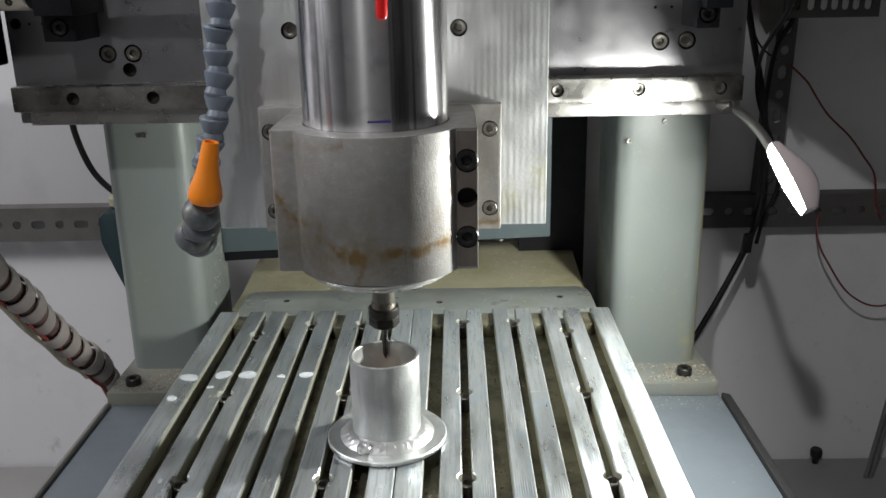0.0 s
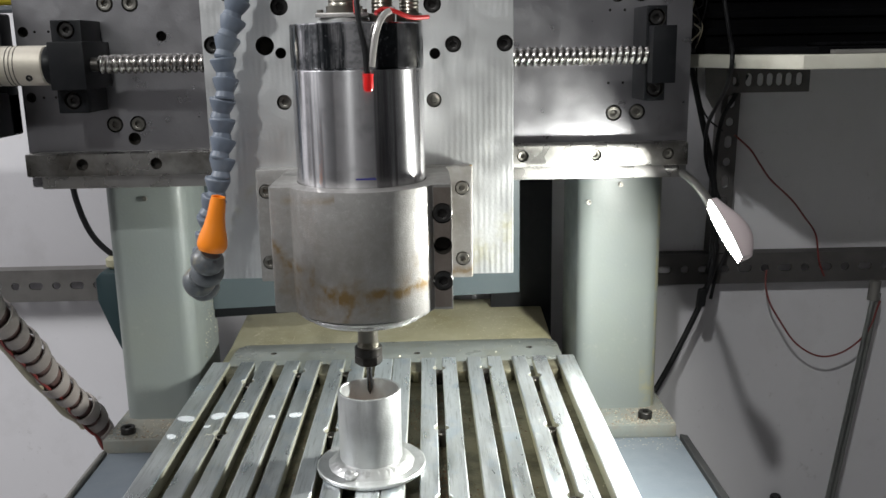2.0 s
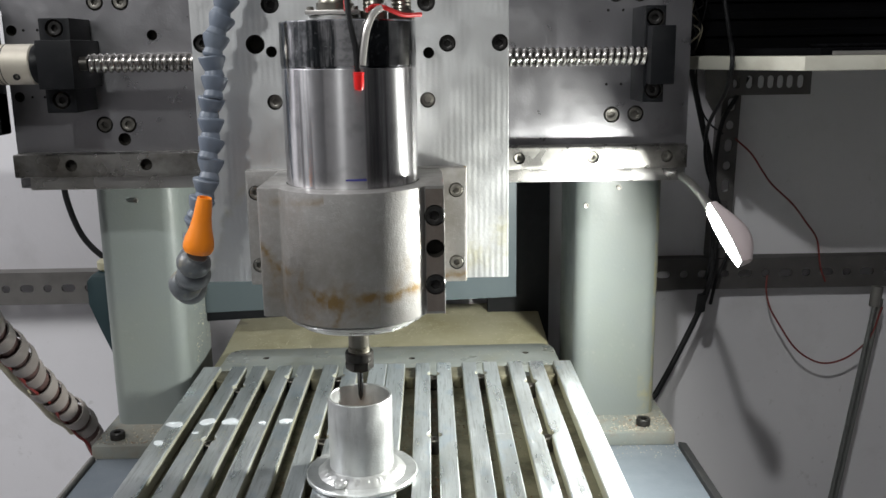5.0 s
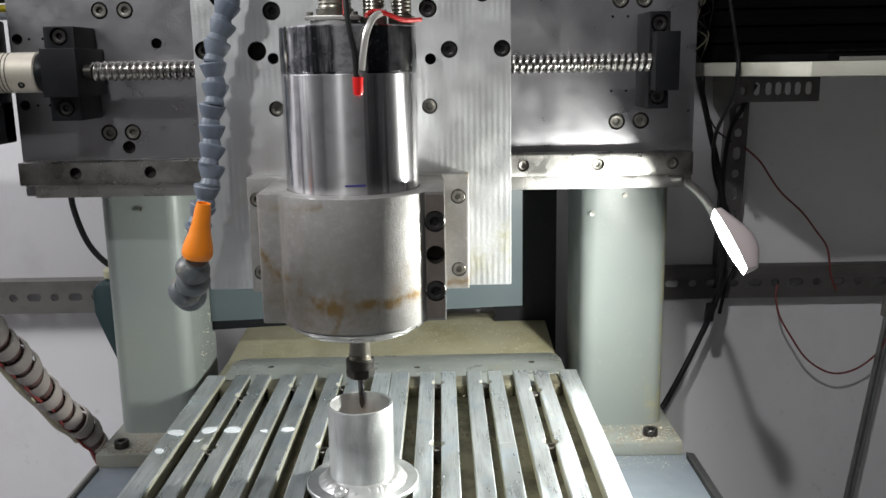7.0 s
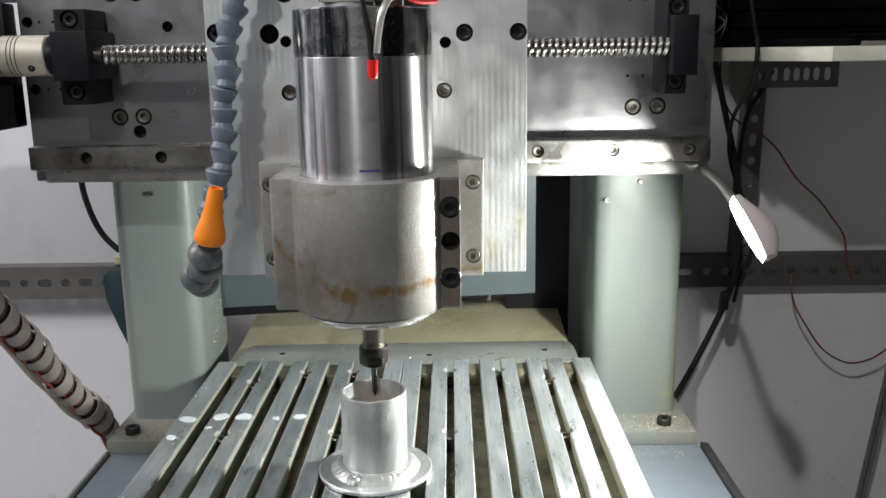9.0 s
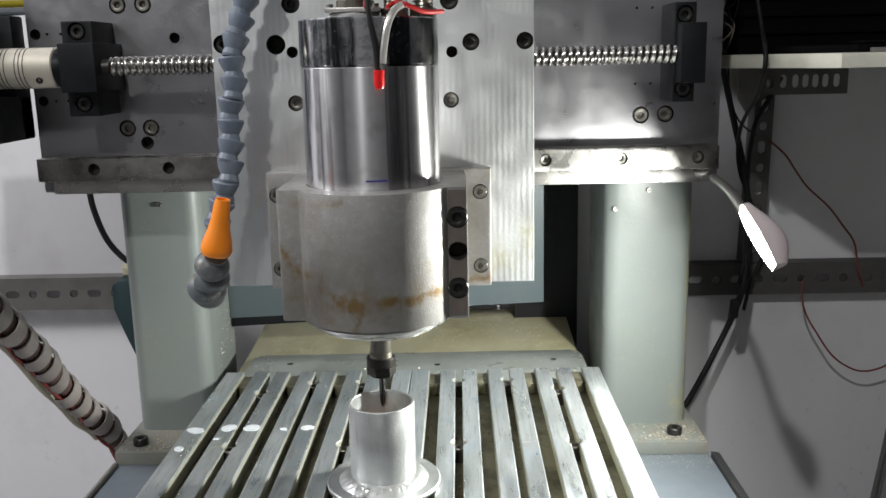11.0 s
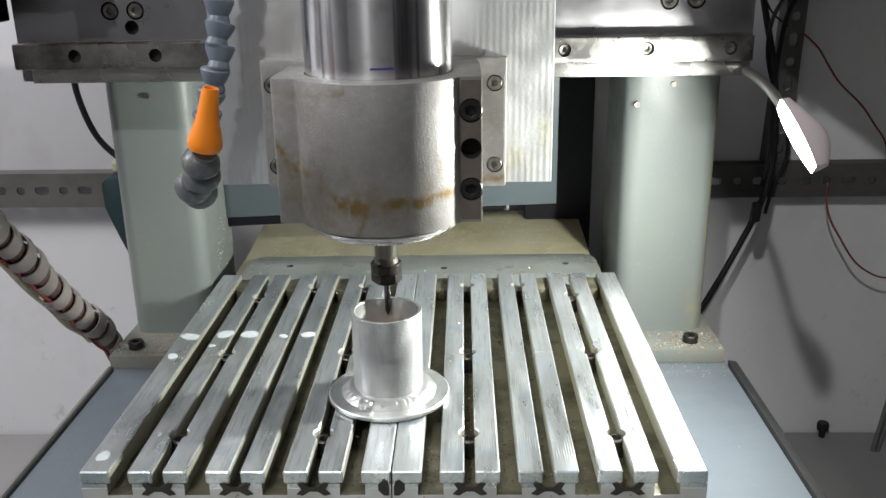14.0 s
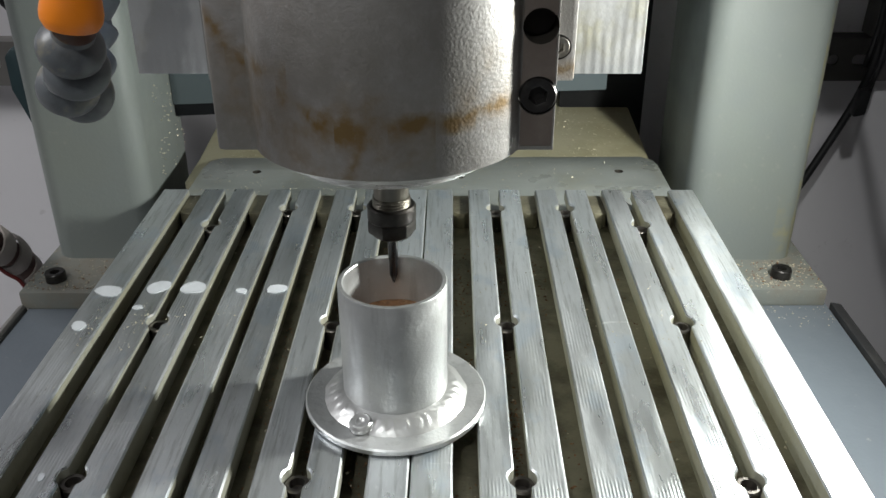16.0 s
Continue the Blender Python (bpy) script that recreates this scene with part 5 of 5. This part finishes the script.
def blot(x, y, rx, ry, z=0.0):
    bm = bmesh.new()
    n = 36
    ph = rnd.uniform(0, 6)
    top, low = [], []
    for i in range(n):
        a = math.tau * i / n
        k = 1 + 0.12 * math.sin(2 * a + ph) + 0.05 * math.sin(3 * a + 2 * ph) + rnd.uniform(-0.04, 0.04)
        low.append((x + rx * k * math.cos(a), y + ry * k * math.sin(a)))
    prism(bm, low, z + 0.00005, z + 0.0004)
    return bm


halves = [o for o in bpy.data.objects if o.name.startswith("slotted_table")]
west = min(halves, key=lambda o: o.location.x)
for x, y, rx, ry in ((-0.1512, 0.0250, 0.0062, 0.0052), (-0.1280, 0.0290, 0.0052, 0.0060), (-0.1110, 0.0285, 0.0055, 0.0062), (-0.0870, 0.0255, 0.0026, 0.0026), (-0.0700, 0.0275, 0.0045, 0.0042), (-0.1540, -0.0060, 0.0035, 0.0036), (-0.1325, 0.0100, 0.0022, 0.0018), (-0.1530, -0.1270, 0.0030, 0.0055), (-0.1300, -0.1050, 0.0012, 0.002)):
    part("paint_drop", blot(x, y, rx, ry), PAINT_SPOT, west, "dried white paint drop")


def chips(name, count, area, z, size, mat, label, avoid=()):
    """Small curled chips strewn over an area (x0, y0, x1, y1), one object."""
    verts, faces = [], []
    while len(verts) < count * 4:
        x, y = rnd.uniform(area[0], area[2]), rnd.uniform(area[1], area[3])
        if any(a[0] < x < a[2] and a[1] < y < a[3] for a in avoid):
            continue
        if noise.noise((x * 25, y * 25, 0.3)) < rnd.uniform(-0.45, 0.25):
            continue
        s = size * rnd.uniform(0.4, 1.4)
        a = rnd.uniform(0, 6.3)
        zz = z(x, y) if callable(z) else z
        base = len(verts)
        ca, sa = math.cos(a), math.sin(a)
        for px, py, pz in ((-s, -0.4 * s, 0.0), (s, -0.3 * s, 0.1 * s), (0.1 * s, 0.6 * s, 0.0), (0.0, 0.0, 0.7 * s)):
            verts.append((x + px * ca - py * sa, y + px * sa + py * ca, zz + pz))
        faces += [(base, base + 2, base + 1), (base, base + 1, base + 3), (base + 1, base + 2, base + 3), (base + 2, base, base + 3)]
    me = bpy.data.meshes.new(name)
    me.from_pydata(verts, [], faces)
    me.materials.append(mat)
    return tagged(new(name, me), label, "chips", kind="stuff")


chips("metal_chips", 700, (-0.150, 0.246, 0.140, 0.34), lambda x, y: -0.0192 + (y - 0.244) * 0.094, 0.0006, DUST, "pale metal chips strewn on the bed cover")
chips("metal_chips", 260, (-0.150, 0.157, 0.150, 0.232), -0.0158, 0.0006, DUST, "pale metal chips on the plate behind the table")
chips("metal_chips", 350, (-0.262, 0.146, -0.168, 0.20), -0.0703, 0.0007, DUST, "pale chips round the foot bolt", avoid=[(-0.259, 0.188, -0.185, 0.4)])
chips("metal_chips", 400, (0.160, 0.152, 0.255, 0.20), -0.0703, 0.0007, DUST, "pale chips round the foot bolt", avoid=[(0.169, 0.188, 0.249, 0.4)])
chips("metal_chips", 70, (0.19, 0.125, 0.257, 0.149), -0.0828, 0.0007, DUST, "pale chips on the bed before the foot")
chips("metal_chips", 420, (-0.155, -0.14, 0.155, 0.152), -0.0096, 0.0007, DUST, "pale chips lying in the table slots")
chips("metal_chips", 160, (-0.155, -0.12, 0.155, 0.150), 0.0001, 0.00035, DUST, "fine chips on the table top", avoid=[(-0.044, -0.096, 0.030, -0.02)])
chips("metal_chips", 90, (0.052, 0.004, 0.064, 0.0055), lambda x, y: 0.1895, 0.0005, CHIP, "brass-coloured chips on the clamp flange")

bm = bmesh.new()
lathe(bm, [(0.0183, 0.020), (0.0150, 0.0225), (0.009, 0.0215), (0.002, 0.0235)], (CX, CY, 0), seg=40)
alone("swarf_heap", bm, CHIP, "brown heap of brass swarf inside the pipe", "swarf")
chips("metal_chips", 160, (CX - 0.012, CY - 0.014, CX + 0.012, CY + 0.012), 0.0235, 0.0009, CHIP, "brass swarf chips inside the pipe")


# pale specks on the left column's inner side: stuck chips and painted wet glints
verts, faces = [], []
for k in range(140):
    y, z = rnd.uniform(0.222, 0.282), rnd.triangular(-0.045, 0.10, 0.02)
    if noise.noise((y * 40, z * 40, 5)) < rnd.uniform(-0.3, 0.3):
        continue
    s = rnd.uniform(0.0003, 0.0011)
    n = len(verts)
    verts += [(-0.1862, y - s, z - 0.3 * s), (-0.1862, y + s, z), (-0.1862, y, z + s), (-0.1850, y, z)]
    faces += [(n, n + 2, n + 1), (n, n + 1, n + 3), (n + 1, n + 2, n + 3), (n + 2, n, n + 3)]
me = bpy.data.meshes.new("metal_chips")
me.from_pydata(verts, [], faces)
me.materials.append(DUST)
tagged(new("metal_chips", me), "pale specks painted as chips and wet glints on the column's oily side", "chips", kind="stuff")

# dirt lying in the slots and dust on the table
for x, n in ((0.04, 420), (0.08, 120), (0.12, 160), (-0.04, 220), (-0.08, 140)):
    chips("slot_dirt", n, (x - 0.0022, -0.24, x + 0.0022, 0.10), -0.0137, 0.0007, SWARF, "brown swarf lying in a table slot")
for x, n in ((0.02, 200), (0.06, 120), (0.10, 80), (-0.02, 240), (-0.06, 120)):
    chips("slot_dirt", n, (x - 0.0040, -0.24, x + 0.0040, 0.10), -0.0137, 0.0007, SWARF, "brown swarf lying in a table slot")
chips("fine_dust", 130, (-0.150, -0.06, -0.085, 0.012), 0.0002, 0.0004, DUST, "pale dust specks on the table", avoid=[(c - 0.0065, -1, c + 0.0065, 1) for c in (-0.14, -0.10)] + [(c - 0.004, -1, c + 0.004, 1) for c in (-0.12,)])
chips("fine_dust", 110, (-0.030, -0.02, 0.150, 0.09), 0.0002, 0.0004, DUST, "pale dust specks on the table", avoid=[(c - 0.0065, -1, c + 0.0065, 1) for c in (-0.02, 0.02, 0.06, 0.10, 0.14)] + [(c - 0.004, -1, c + 0.004, 1) for c in (0.04, 0.08, 0.12)])
chips("brown_chips", 170, (0.160, 0.152, 0.255, 0.20), -0.0703, 0.0008, SWARF, "brown swarf round the foot bolt", avoid=[(0.169, 0.188, 0.249, 0.4)])
chips("brown_chips", 170, (-0.262, 0.146, -0.168, 0.20), -0.0703, 0.0008, SWARF, "brown swarf round the foot bolt", avoid=[(-0.259, 0.188, -0.185, 0.4)])
